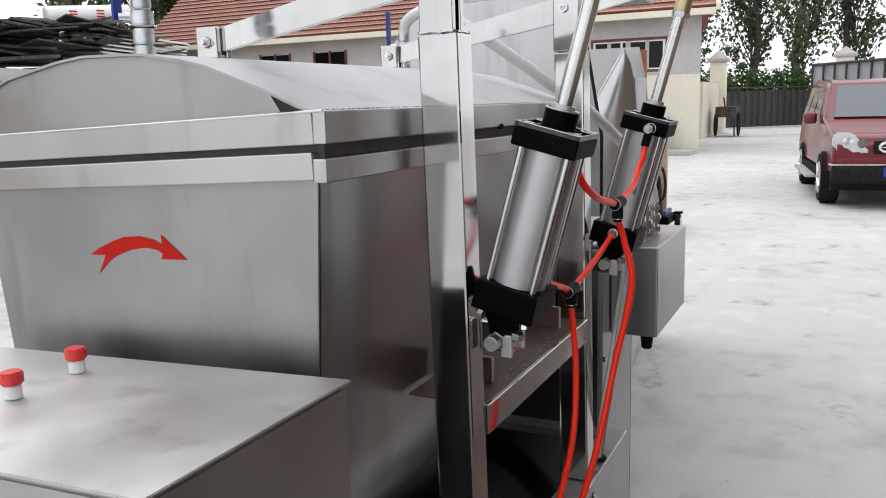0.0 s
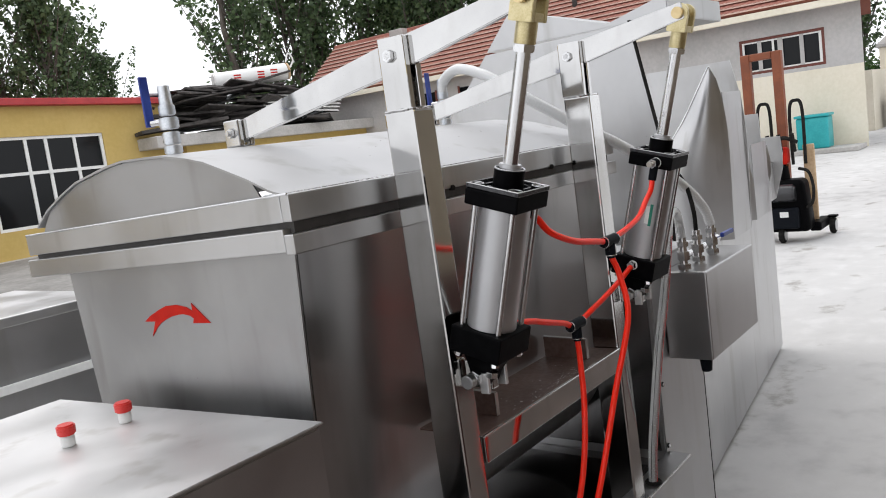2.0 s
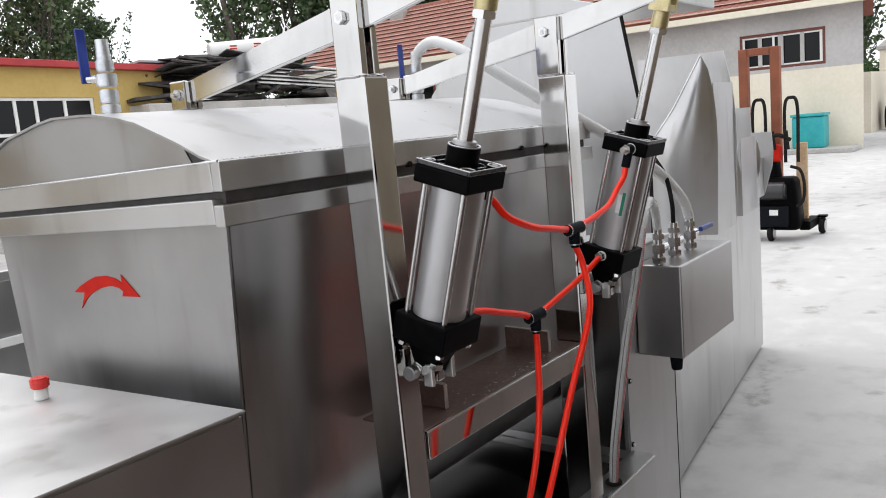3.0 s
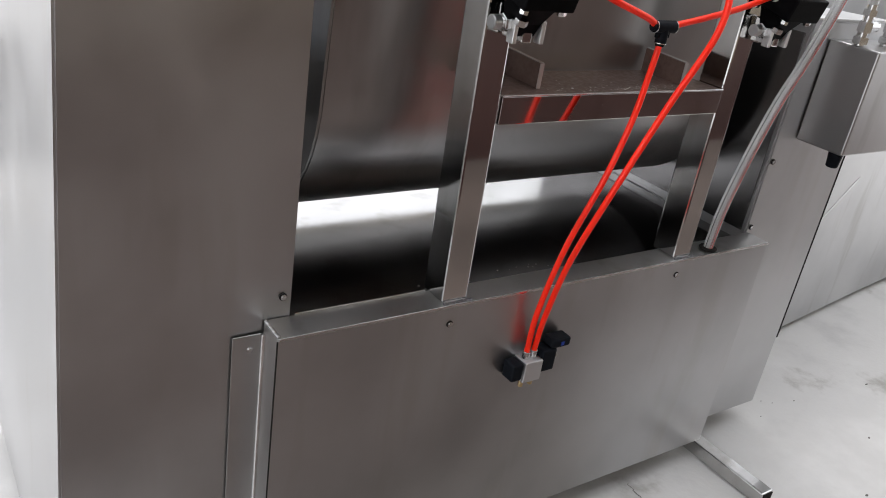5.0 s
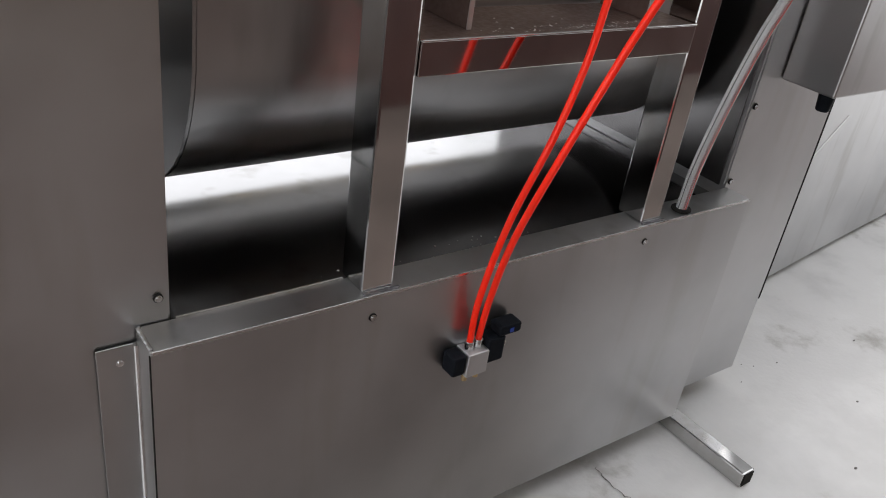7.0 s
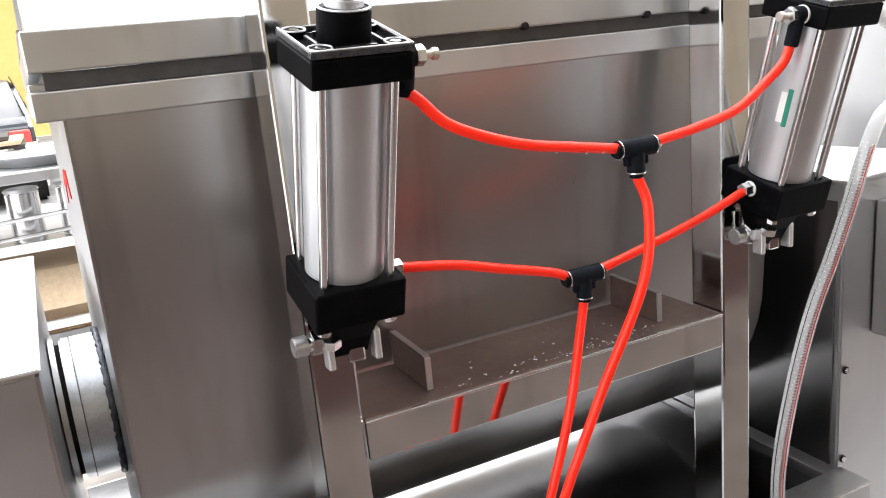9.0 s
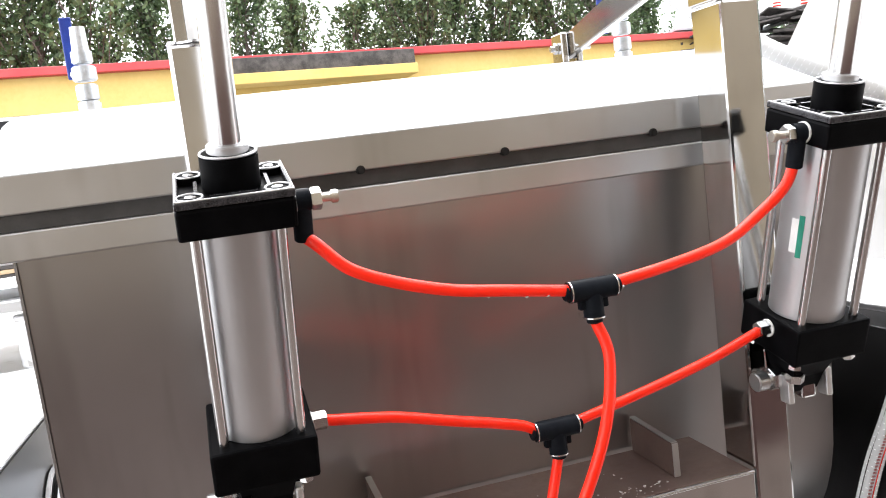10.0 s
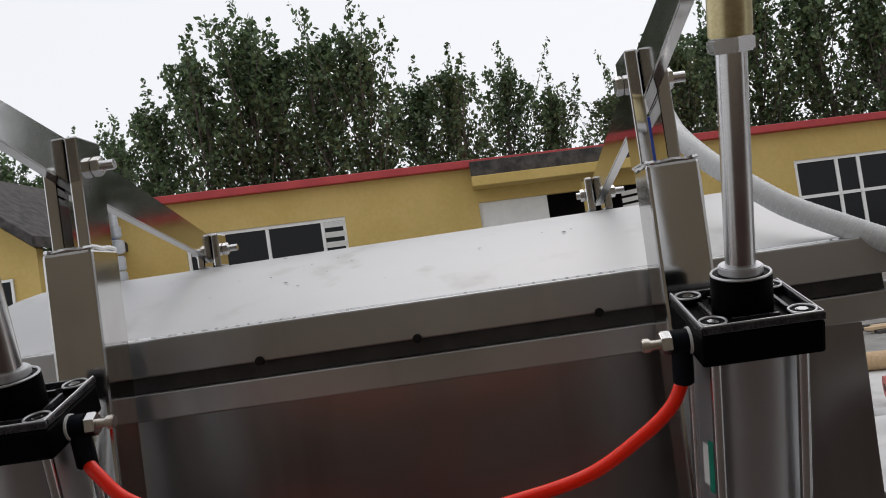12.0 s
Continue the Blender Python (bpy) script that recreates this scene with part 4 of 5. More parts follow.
ARCH_LINE = smooth_path([(2.12, 1.14, 1.74), (2.12, 1.13, 1.783), (2.107, 1.07, 1.806), (2.088, 0.985, 1.782), (2.083, 0.915, 1.742), (2.1, 0.849, 1.693), (2.127, 0.802, 1.655), (2.16, 0.76, 1.617), (2.207, 0.722, 1.583), (2.28, 0.683, 1.537), (2.4, 0.645, 1.467), (2.51, 0.615, 1.395), (2.585, 0.596, 1.325), (2.609, 0.59, 1.275)], 12)
arch_hose = thing("spiral_hose", ARCH_LINE[0], "clear hose with white spiral arching from lid to ball valve", "hose")
part("tube", sweep(ARCH_LINE, 0.0142, 18), WHITEHOSE, arch_hose, "milky clear tube", True)
part("spiral", spiral(ARCH_LINE, 0.0138, 0.0009, 0.0085), SPIRAL, arch_hose, "white reinforcing spiral", True)
tagged(part("black_hose", sweep(smooth_path([(2.489, 0.59, 1.275), (2.49, 0.592, 1.33), (2.50, 0.61, 1.40), (2.515, 0.645, 1.45)], 10), 0.006, 10), RUBBER, None, "", True), "thin black hose rising from a pipe fitting", "hose")


def lid_valve(x, y, label):
    z = arch_z(y) + 0.001
    root = thing("lid_valve", (x, y, z), label, "pipe valve", "lid valves")
    for dz, r, h in ((0.008, 0.017, 0.016), (0.03, 0.0165, 0.024), (0.058, 0.018, 0.022), (0.083, 0.0155, 0.02)):
        part("collar", rod((x, y, z + dz - h / 2), (x, y, z + dz + h / 2), r, 20, bevel=0.002), ZINC, root, "", True)
    part("nipple", rod((x, y, z + 0.092), (x, y, z + 0.128), 0.0125, 18, 0.011), ZINC, root, "ribbed hose nipple", True)
    part("handle", box(x - 0.028, x - 0.010, y + 0.030, y + 0.036, z + 0.055, z + 0.15, 0.002), BLUE, root, "upright blue handle")
    part("spindle", rod((x, y + 0.005, z + 0.062), (x - 0.019, y + 0.0295, z + 0.062), 0.006, 12), STEEL_BRIGHT, root, "", True)


lid_valve(1.185, 1.1, "grey galvanised pipe valve with a blue handle on the lid")
lid_valve(2.12, 1.14, "grey galvanised pipe valve on the lid under the hose")

# ---- neighbouring machine behind the control box ----
far = thing("hopper_machine", (4.3, 1.2, 0), "large stainless machine with pointed folded panels", "machine")
part("body", plate([(2.60, 0.865), (3.733, 1.005), (5.55, 1.21), (5.4, 2.4), (2.6, 2.3)], "z", 0.02, 1.0, 0.006), STEEL, far)


def petal(x, peak, front, back):
    """A pointed hopper end: bowed near sheet, bright far sheet, low front sheet between them."""
    (py, pz) = peak
    fz, fy = [z for _, z in front][::-1] + [pz], [y for y, _ in front][::-1] + [py]
    lz, ly = [1.0, back[1], pz + (back[1] - pz) * 0.46, pz], [back[0], back[0], py + (back[0] - py) * 0.4, py]
    b = bmesh.new()
    sides = []
    for off in (0.0, 0.006):
        grid = []
        for i in range(15):
            z = 1.0 + (pz - 1.0) * i / 14
            yr, yl = float(np.interp(z, fz, fy)), float(np.interp(z, lz, ly))
            grid.append([b.verts.new((x + off - 0.42 * (yl - yr) * math.sin(math.pi * q / 8) ** 1.2 * (0.35 + 0.65 * i / 14), yr + (yl - yr) * q / 8, z)) for q in range(9)])
        for p, q in zip(grid, grid[1:]):
            for k in range(8):
                b.faces.new((p[k], p[k + 1], q[k + 1], q[k]))
        sides.append(grid)
    part("folded_panel", b, STEEL, far, "bowed pointed end sheet", True)
    # the fold's glint is laid on as a bright rod
    part("edge_line", sweep([Vector((x + 0.003, g[0].y, g[0].z)) for g in [[Vector((0, float(np.interp(z, lz, ly)), z))] for z in [back[1] + (pz - back[1]) * k / 10 for k in range(11)]]], 0.006, 6), STEEL_BRIGHT, far, "bright rod added for the glint on the folded edge", True)
    rear = [(py + 0.01, pz + 0.03)] + [(y + 0.02, z) for y, z in front] + [(back[0] + 0.1, 1.0), (back[0] + 0.12, pz + 0.03)]
    # far sheet takes the paler steel for the sky light falling inside
    part("folded_panel", plate(rear, "x", x + 0.34, x + 0.346), STEEL_LIT, far, "inner end sheet coloured pale as lit by the sky")
    part("front_sheet", plate([(x + 0.007, front[-1][0] + 0.001), (x + 0.339, front[-1][0] + 0.02), (x + 0.339, front[-1][0] + 0.024), (x + 0.007, front[-1][0] + 0.005)], "z", 1.0, pz - 0.12), STEEL, far)


petal(3.9, (0.98, 1.79), [(0.95, 1.73), (0.93, 1.63), (0.92, 1.52), (0.918, 1.41), (0.93, 1.0)], (1.3, 1.32))
petal(4.5, (1.04, 1.51), [(1.025, 1.42), (1.018, 1.30), (1.0, 1.18), (1.0, 1.0)], (1.3, 1.08))
petal(5.06, (1.08, 1.35), [(1.062, 1.27), (1.068, 1.18), (1.1, 1.07), (1.12, 1.0)], (1.3, 1.02))
part("crease", rod((3.10, 0.9255, 0.45), (3.34, 0.955, 0.607), 0.002, 6), STEEL_LIT, far, "bright scratch across the sheet")
far.location = far.location + Vector((0.09, 0.04, 0))
tall = thing("guard_panel", (2.95, 1.2, 1.0), "tall plain stainless guard panel with a sloping hood", "panel")
part("sheet", plate([(0.845, 1.001), (0.845, 1.45), (0.93, 1.93), (1.52, 1.92), (1.72, 1.70), (1.72, 1.001)], "x", 2.95, 2.956), STEEL, tall)
part("edge_strip", plate([(0.836, 1.001), (0.836, 1.45), (0.922, 1.94), (0.930, 1.94), (0.8445, 1.45), (0.8445, 1.001)], "x", 2.945, 2.957), RUBBER, tall, "dark strip along the panel's edge")
part("hood", plate([(0.79, 1.93), (0.79, 2.005), (1.01, 1.945), (1.40, 2.06), (1.52, 1.93)], "x", 2.958, 3.5, 0.003), STEEL, tall, "folded sloping hood")

# ---- buildings ----
yb = thing("yellow_workshop", (3, 22, 0), "yellow rendered workshop with a red roof edge", "building")
YF = 22.0
for x0, x1, z0, z1 in ((-9.2, -6.1, 0, 4.25), (-6.1, -1.65, 0, 0.8), (-6.1, -1.65, 3.4, 4.25), (-1.65, 2.0, 0, 4.25), (2.0, 7.0, 3.32, 4.25), (7.0, 10.43, 0, 4.25), (10.43, 13.81, 0, 0.78), (10.43, 13.81, 3.4, 4.25), (13.81, 16.15, 0, 4.25)):
    part("wall", box(x0, x1, YF, YF + 0.3, z0, z1), YWALL, yb)
part("end_wall", box(15.85, 16.15, YF + 0.301, YF + 9, 0, 4.25), YWALL, yb)
part("end_wall", box(-9.2, -8.9, YF + 0.301, YF + 9, 0, 4.25), YWALL, yb)
# the room's shade is put into the near-black wall and floor colour
part("interior", box(-8.8, 15.8, YF + 4, YF + 4.1, 0.02, 4.2), DARKROOM, yb, "back wall coloured near black as an unlit room")
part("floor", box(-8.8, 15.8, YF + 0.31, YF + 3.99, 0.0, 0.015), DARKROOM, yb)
part("roof", box(-9.5, 16.35, YF - 0.3, YF + 9, 4.251, 4.45, 0.02), REDTRIM, yb, "red painted roof edge")
part("canopy", box(1.9, 7.1, YF - 1.1, YF - 0.002, 3.66, 3.92, 0.02), YWALL, yb, "concrete door canopy")
part("canopy_top", box(1.9, 7.1, YF - 0.9, YF - 0.302, 3.921, 4.32, 0.02), DARKSCRAP, yb, "dark tarred canopy top")
part("shutter", box(2.0, 3.85, YF + 0.1, YF + 0.15, 0, 3.318), WHITEFRAME, yb, "pale sliding door leaf")
for k in range(6):
    part("slat", turned(box(-0.55, 0.55, -0.02, 0.02, -0.06, 0.06), Matrix.Translation((6.4, YF + 0.2, 2.2 + 0.19 * k)) @ Matrix.Rotation(radians(-6), 4, "Y")), WHITEFRAME, yb, "pale roller slat")


def window(root, x0, x1, z0, z1, y, frame_mat, mullions, transom=None, w=0.06):
    win = part("window", box(x0 + 0.004, x1 - 0.004, y + 0.09, y + 0.1, z0 + 0.004, z1 - 0.004), DARKGLASS, root, "dark glass window")
    for a, b2, c, d in ((x0, x1, z0, z0 + w), (x0, x1, z1 - w, z1), (x0, x0 + w, z0 + w, z1 - w), (x1 - w, x1, z0 + w, z1 - w)):
        part("frame", box(a + 0.002, b2 - 0.002, y + 0.04, y + 0.089, c + 0.002, d - 0.002), frame_mat, win)
    for m in mullions:
        part("mullion", box(m - w / 2, m + w / 2, y + 0.045, y + 0.088, z0 + w, z1 - w), frame_mat, win)
    if transom:
        part("transom", box(x0 + w, x1 - w, y + 0.03, y + 0.044, transom - w / 2, transom + w / 2), frame_mat, win)


window(yb, 10.43, 13.81, 0.78, 3.4, YF, WHITEFRAME, (11.55, 12.12, 12.95), 2.35, 0.09)
window(yb, -6.1, -1.65, 0.8, 3.4, YF, WHITEFRAME, (-3.83, -2.3), None, 0.09)
for k in range(9):
    part("louvre_slat", turned(box(-0.27, 0.27, -0.02, 0.02, -0.07, 0.07), Matrix.Translation((-1.98, YF + 0.02, 1.15 + 0.26 * k)) @ Matrix.Rotation(radians(25), 4, "X")), WHITEFRAME, yb, "pale louvre slat")
for o in yb.children_recursive:          # the whole front runs a little out of level
    for v in o.data.vertices:
        v.co.z -= 0.032 * (v.co.x + 3 - 4) * v.co.z / 4.3

shed = thing("low_shed", (21, 21.3, 0), "low yellow shed with a concrete slab roof", "shed")
part("wall", box(16.2, 29.5, 21.45, 21.7, 0, 2.5), YWALL, shed)
part("roof_slab", box(14.9, 29.6, 21.0, 28, 2.501, 2.86, 0.03), SLAB, shed, "grey concrete roof slab")
for x in (23.4, 25.2, 26.8):
    part("vent_window", box(x, x + 0.8, 21.43, 21.449, 2.0, 2.3), DARKROOM, shed, "small dark vent window")

house = thing("tiled_house", (24.4, 14, 0), "grey and cream house with a red clay tile roof", "house")
part("wall", box(24.6, 24.85, 3.85, 24.2, 0, 2.2), CREAM, house, "cream painted lower wall")
for y0, y1, z0, z1 in ((3.85, 4.76, 2.201, 3.9), (4.76, 7.0, 2.201, 2.3), (4.76, 7.0, 3.28, 3.9), (7.0, 24.2, 2.201, 3.9)):
    part("wall", box(24.6, 24.85, y0, y1, z0, z1), GREYWALL, house, "grey rendered upper wall")
part("gable", plate([(24.86, 0), (30, 0), (30, 3.9), (27.4, 6.05), (24.86, 3.95)], "y", 3.85, 4.1), GREYWALL, house)
roof = part("roof", plate([(24.15, 3.85), (27.4, 6.1), (30.7, 3.85), (30.7, 3.95), (27.4, 6.18), (24.15, 3.93)], "y", 3.5, 24.5), TILE, house, "red clay tile roof")
part("ridge_cap", rod((27.4, 3.5, 6.2), (27.4, 24.5, 6.2), 0.12, 8), TILE, roof)
part("barge_board", plate([(24.05, 3.85), (27.4, 6.18), (27.4, 6.34), (24.05, 4.01)], "y", 3.38, 3.498), CREAM, roof, "pale barge board")
part("eave_board", box(23.95, 24.145, 3.5, 24.5, 3.75, 3.92), CREAM, roof, "pale eave board")
NC = 13
for k in range(NC):
    xa, za = 24.08 + 3.3 * k / NC, 3.95 + 2.25 * k / NC
    xb, zb = 24.08 + 3.3 * (k + 1.12) / NC, 3.95 + 2.25 * (k + 1.12) / NC
    b = bmesh.new()
    vs = []
    for q in range(211):
        y = 3.5 + 21.0 * q / 210
        w = 0.028 * (1 if q % 2 else 0)
        vs.append([b.verts.new((xa + 0.07, y, za + 0.0)), b.verts.new((xa - 0.03, y, za + 0.085 + w)), b.verts.new((xb, y, zb + 0.012 + w * 0.5))])
    for p, q in zip(vs, vs[1:]):
        b.faces.new((p[0], q[0], q[1], p[1]))
        b.faces.new((p[1], q[1], q[2], p[2]))
    part("tile_course", b, TILE, roof)
    # sky light on the tile fronts is put into a paler edge colour
    part("tile_edge", plate([(xa - 0.036, za + 0.062), (xa - 0.02, za + 0.105), (xa + 0.005, za + 0.1), (xa - 0.01, za + 0.055)], "y", 3.49, 24.51), TILE_EDGE, roof, "front edges of a tile row, coloured pale as sky-lit")
for y in (15.5, 17.8):
    side_win = part("window", box(24.585, 24.597, y, y + 1.3, 2.5, 3.4), DARKGLASS, house, "brown framed window")
    for yy in (y - 0.03, y + 0.61, y + 1.25):
        part("frame", box(24.55, 24.584, yy, yy + 0.08, 2.45, 3.45), BROWNFRAME, side_win)
part("flue", rod((26.3, 12.5, 5.3), (26.3, 12.5, 6.3), 0.09, 10), DARKSCRAP, roof, "dark flue pipe", True)
part("vent_block", box(26.6, 27.0, 20.2, 20.9, 5.7, 6.25, 0.02), SLAB, roof, "small cement vent block")
hw = part("window", box(24.7, 24.71, 4.77, 6.99, 2.31, 3.27), DARKGLASS, house, "brown framed window")
for y in (4.762, 6.928):
    part("frame", box(24.62, 24.68, y, y + 0.07, 2.302, 3.278), BROWNFRAME, hw)
for y, w in ((4.834, 0.07), (5.29, 0.11), (5.83, 0.14), (6.06, 0.06), (6.40, 0.11), (6.865, 0.06)):
    part("sash", box(24.635, 24.675, y, y + w, 2.376, 3.202), GREYWALL if w > 0.1 else WHITEFRAME, hw, "pale sash bar")
for z in (2.376, 3.16):
    part("sash", box(24.65, 24.674, 4.906, 6.863, z, z + 0.04), WHITEFRAME, hw, "pale sash bar")
for z in (2.303, 3.205):
    part("frame", box(24.621, 24.679, 4.832, 6.928, z, z + 0.07), BROWNFRAME, hw)

for o in house.children_recursive:       # the gable runs back along the yard, not square to the front
    for v in o.data.vertices:
        v.co.y += 0.18 * v.co.x

# ---- trees ----
def poplar(seed, height, spread, leaves):
    rnd = random.Random(seed)
    root = thing("poplar_tree", (0, 0, 0), "tall slender poplar in full green leaf", "tree", "poplar row")
    bm = sweep([Vector((0.25 * math.sin(k * 0.9 + seed), 0.25 * math.cos(k * 0.7 + seed) - 0.25 * math.cos(seed), height * 0.9 * k / 8)) if k else Vector((0, 0, -0.1)) for k in range(9)], 0.17, 9)
    for v in bm.verts:
        s = 1 - 0.85 * max(0, v.co.z) / height
        c = Vector((0.25 * math.sin(v.co.z / (height * 0.9) * 8 * 0.9 + seed), 0, v.co.z))
        v.co.x, v.co.y = c.x + (v.co.x - c.x) * s, v.co.y * s
    limbs = []
    for k in range(64):
        z = height * (0.14 + 0.76 * (k + rnd.random()) / 64)
        reach = spread * (0.45 + 0.55 * math.sin(math.pi * min(1, (z / height) ** 0.8))) * rnd.uniform(0.35, 1.0) * (1.15 - 0.8 * max(0, z / height - 0.5) / 0.5)
        a = rnd.uniform(0, 2 * math.pi)
        tip = Vector((reach * math.cos(a), reach * math.sin(a), min(z + reach * rnd.uniform(1.4, 2.6), height * rnd.uniform(0.93, 1.06))))
        rod((0, 0, z), tip, 0.03, 5, 0.006, bm)
        limbs.append((Vector((0, 0, z)), tip, rnd.uniform(0.13, 0.26)))
    limbs.append((Vector((0, 0, height * 0.8)), Vector((0.1, 0, height * 1.07)), 0.16))
    part("trunk", bm, BARK, root)
    verts, faces = [], []
    for _ in range(leaves):
        root_end, tip, r = rnd.choice(limbs)
        q = rnd.random() ** 0.75
        p = root_end.lerp(tip, 0.12 + 0.95 * q) + Vector((rnd.gauss(0, 1), rnd.gauss(0, 1), rnd.gauss(0, 1.2))) * r * (1.25 - 0.85 * q)
        u = Vector((rnd.gauss(0, 1), rnd.gauss(0, 1), rnd.gauss(0, 1))).normalized()
        w = u.cross(Vector((rnd.gauss(0, 1), rnd.gauss(0, 1), rnd.gauss(0, 1)))).normalized()
        s = rnd.uniform(0.06, 0.125)
        i = len(verts)
        verts += [p - u * s, p + w * s * 0.6, p + u * s * 1.1, p - w * s * 0.6]
        faces.append((i, i + 1, i + 2, i + 3))
    me = bpy.data.meshes.new("crown")
    me.from_pydata(verts, [], faces)
    me.materials.append(LEAF)
    crown = new("crown", me)
    crown.parent = root
    return root


rnd = random.Random(7)
kinds = [poplar(1, 9.5, 1.7, 5600), poplar(2, 9.2, 1.6, 5400), poplar(3, 9.7, 1.8, 5700)]
spots = []
for k in range(17):
    x = -10.2 + 1.75 * k + rnd.uniform(-0.5, 0.5)
    hgt = float(np.interp(x, [-11, -8, -6, -3, 0, 3.5, 7, 9, 11, 14, 19], [0.98, 1.26, 1.3, 1.26, 1.06, 1.0, 0.88, 0.84, 1.08, 1.25, 1.15]))
    spots.append((x, 33 + rnd.uniform(-1.5, 1.5), hgt))
spots += [(-12.2, 33, 0.98), (-13.9, 32.6, 0.95), (-15.6, 33.2, 0.92), (-17.2, 33, 0.9)]
spots += [(19.4, 33, 1.0), (21.2, 33.5, 0.85)]
spots += [(29.6 + 2.0 * k + rnd.uniform(-0.6, 0.6), 34 - 1.2 * k + rnd.uniform(-1, 1), 1.65) for k in range(6)]
spots += [(36 + rnd.uniform(-1.5, 1.5), 27 - 2.0 * k + rnd.uniform(-0.6, 0.6), 1.5) for k in range(8)]
spots += [(52 + rnd.uniform(-3, 3), 14 - 3.0 * k + rnd.uniform(-1, 1), 1.5) for k in range(10)]
for i, (x, y, s) in reversed(list(enumerate(spots))):
    m = Matrix.Translation((x, y, 0)) @ Matrix.Rotation(rnd.uniform(0, 6.28), 4, "Z") @ Matrix.Diagonal((s, s, s * rnd.uniform(0.96, 1.05), 1))
    if i < 3:
        kinds[i].matrix_basis = m
    else:
        copy_thing(kinds[i % 3], m)


# ---- unseen wall behind the camera, with roof and band added to shade the machine ----
rear = thing("ochre_workshop", (2, -1.9, 0), "unseen ochre wall placed to shade the machine front", "building")
REARWALL = speckled("ochre_wall_render", (0.2, 0.168, 0.125), (0.27, 0.228, 0.172), 1.2, (0.8, 0.95), 0.0, 0.3, 0.005)
DARK_BAND = speckled("dark_red_band", (0.032, 0.012, 0.01), (0.055, 0.021, 0.017), 1.4, (0.7, 0.9), 0.0, 0.3, 0.004)
part("wall", box(-0.6, 6.5, -2.3, -1.9, 0, 3.9), REARWALL, rear)
part("dado", box(-0.59, 6.49, -1.899, -1.885, 0.006, 0.85), DARK_BAND, rear, "dark red lower band added to dim the tub's reflection")
part("roof", box(-3.4, 6.7, -7, -1.15, 3.901, 4.05), SLAB, rear, "roof slab added to cut off sky light")

# ---- parked car ----
def car(name, loc, yaw, paint, label, sedan=False, tall=1.08):
    root = thing(name, (0, 0, 0), label, "car", "parked cars")
    side = [(-2.15, 0.42), (-2.2, 0.62), (-2.12, 0.86), (-1.98, 0.95), (-1.05, 1.07), (-0.45, 1.56), (-0.2, 1.63), (1.2, 1.66), (1.75, 1.58), (2.02, 1.1), (2.1, 0.7), (2.08, 0.42)]
    if sedan:
        side = side[:5] + [(-0.5, 1.42), (-0.2, 1.48), (0.75, 1.47), (1.0, 1.42), (1.62, 1.03), (2.12, 0.99), (2.2, 0.7), (2.14, 0.42)]
    b = plate(side, "y", -0.88, 0.88)
    for v in b.verts:
        if v.co.z > 1.05:
            v.co.y *= 1 - 0.20 * (v.co.z - 1.05) / 0.6
        if v.co.x < -1.7:
            v.co.y *= 0.94
    bmesh.ops.bevel(b, geom=b.edges, offset=0.05, segments=3, affect="EDGES", clamp_overlap=True)
    part("body", b, paint, root, "", True)
    part("bumper", box(-2.235, -2.06, -0.84, 0.84, 0.33, 0.55, 0.06, seg=3), RUBBER, root, "dark lower bumper")
    part("sill", box(-1.2, 1.3, -0.9, 0.9, 0.3, 0.43, 0.03), RUBBER, root)
    part("underbody", box(-1.9, 1.95, -0.8, 0.8, 0.22, 0.42), RUBBER, root)
    ws = [(-0.985, 1.12), (-0.475, 1.535), (-0.50, 1.555), (-1.02, 1.13)]
    b = plate(ws, "y", -0.70, 0.70)
    for v in b.verts:
        v.co.y *= 1 - 0.13 * (v.co.z - 1.1) / 0.45
    part("windscreen", b, SCREEN, root, "sloping windscreen")
    for s in (-1, 1):
        for x0, x1 in ((-0.72, 0.12), (0.2, 0.98), (1.06, 1.6))[:2 if sedan else 3]:
            b = plate([(x0, 1.12), (x1, 1.12), (x1 - 0.05, 1.52), (max(x0 + 0.03, min(-0.30, x0 + 0.42)) if x0 < 0 else x0 + 0.02, 1.52)], "y", 0, 0.01)
            for v in b.verts:
                v.co.y = s * (0.872 - 0.165 * (v.co.z - 1.05) / 0.55 + v.co.y)
            part("side_window", b, DARKGLASS, root)
        lamp = part("headlight", plate([(s * 0.40, 0.72), (s * 0.78, 0.68), (s * 0.84, 0.84), (s * 0.80, 0.97), (s * 0.60, 0.96)], "y", 0, 0.10, 0.02), LIGHTGLASS, root, "large clear headlight")
        for v in lamp.data.vertices:
            x, y, z = v.co
            v.co = (-2.205 + y + 0.10 * (abs(x) - 0.44) / 0.4, x, z)
        for yy, zz, rr in ((0.50, 0.83, 0.055), (0.66, 0.84, 0.07)):
            part("reflector", rod((-2.175, s * yy, zz), (-2.222 + 0.10 * (yy - 0.44) / 0.4, s * yy, zz), rr * 0.6, 20, rr), STEEL_BRIGHT, root, "bright lamp reflector", True)
        xr = 2.16 if sedan else 2.06
        part("tail_light", box(xr - 0.13, xr + 0.03, min(s * 0.50, s * 0.84), max(s * 0.50, s * 0.84), 0.76, 0.93, 0.03, seg=3), REDPLASTIC, root, "red tail light", True)
        mir = part("mirror", box(-0.66, -0.50, s * 0.97 - 0.09, s * 0.97 + 0.09, 1.03, 1.19, 0.04, seg=3), paint, root, "", True)
        for x in (-1.38, 1.34):
            w = part("wheel", rod((x, s * 0.90, 0.345), (x, s * 0.66, 0.345), 0.345, 32, bevel=0.03), RUBBER, root, "black tyre", True)
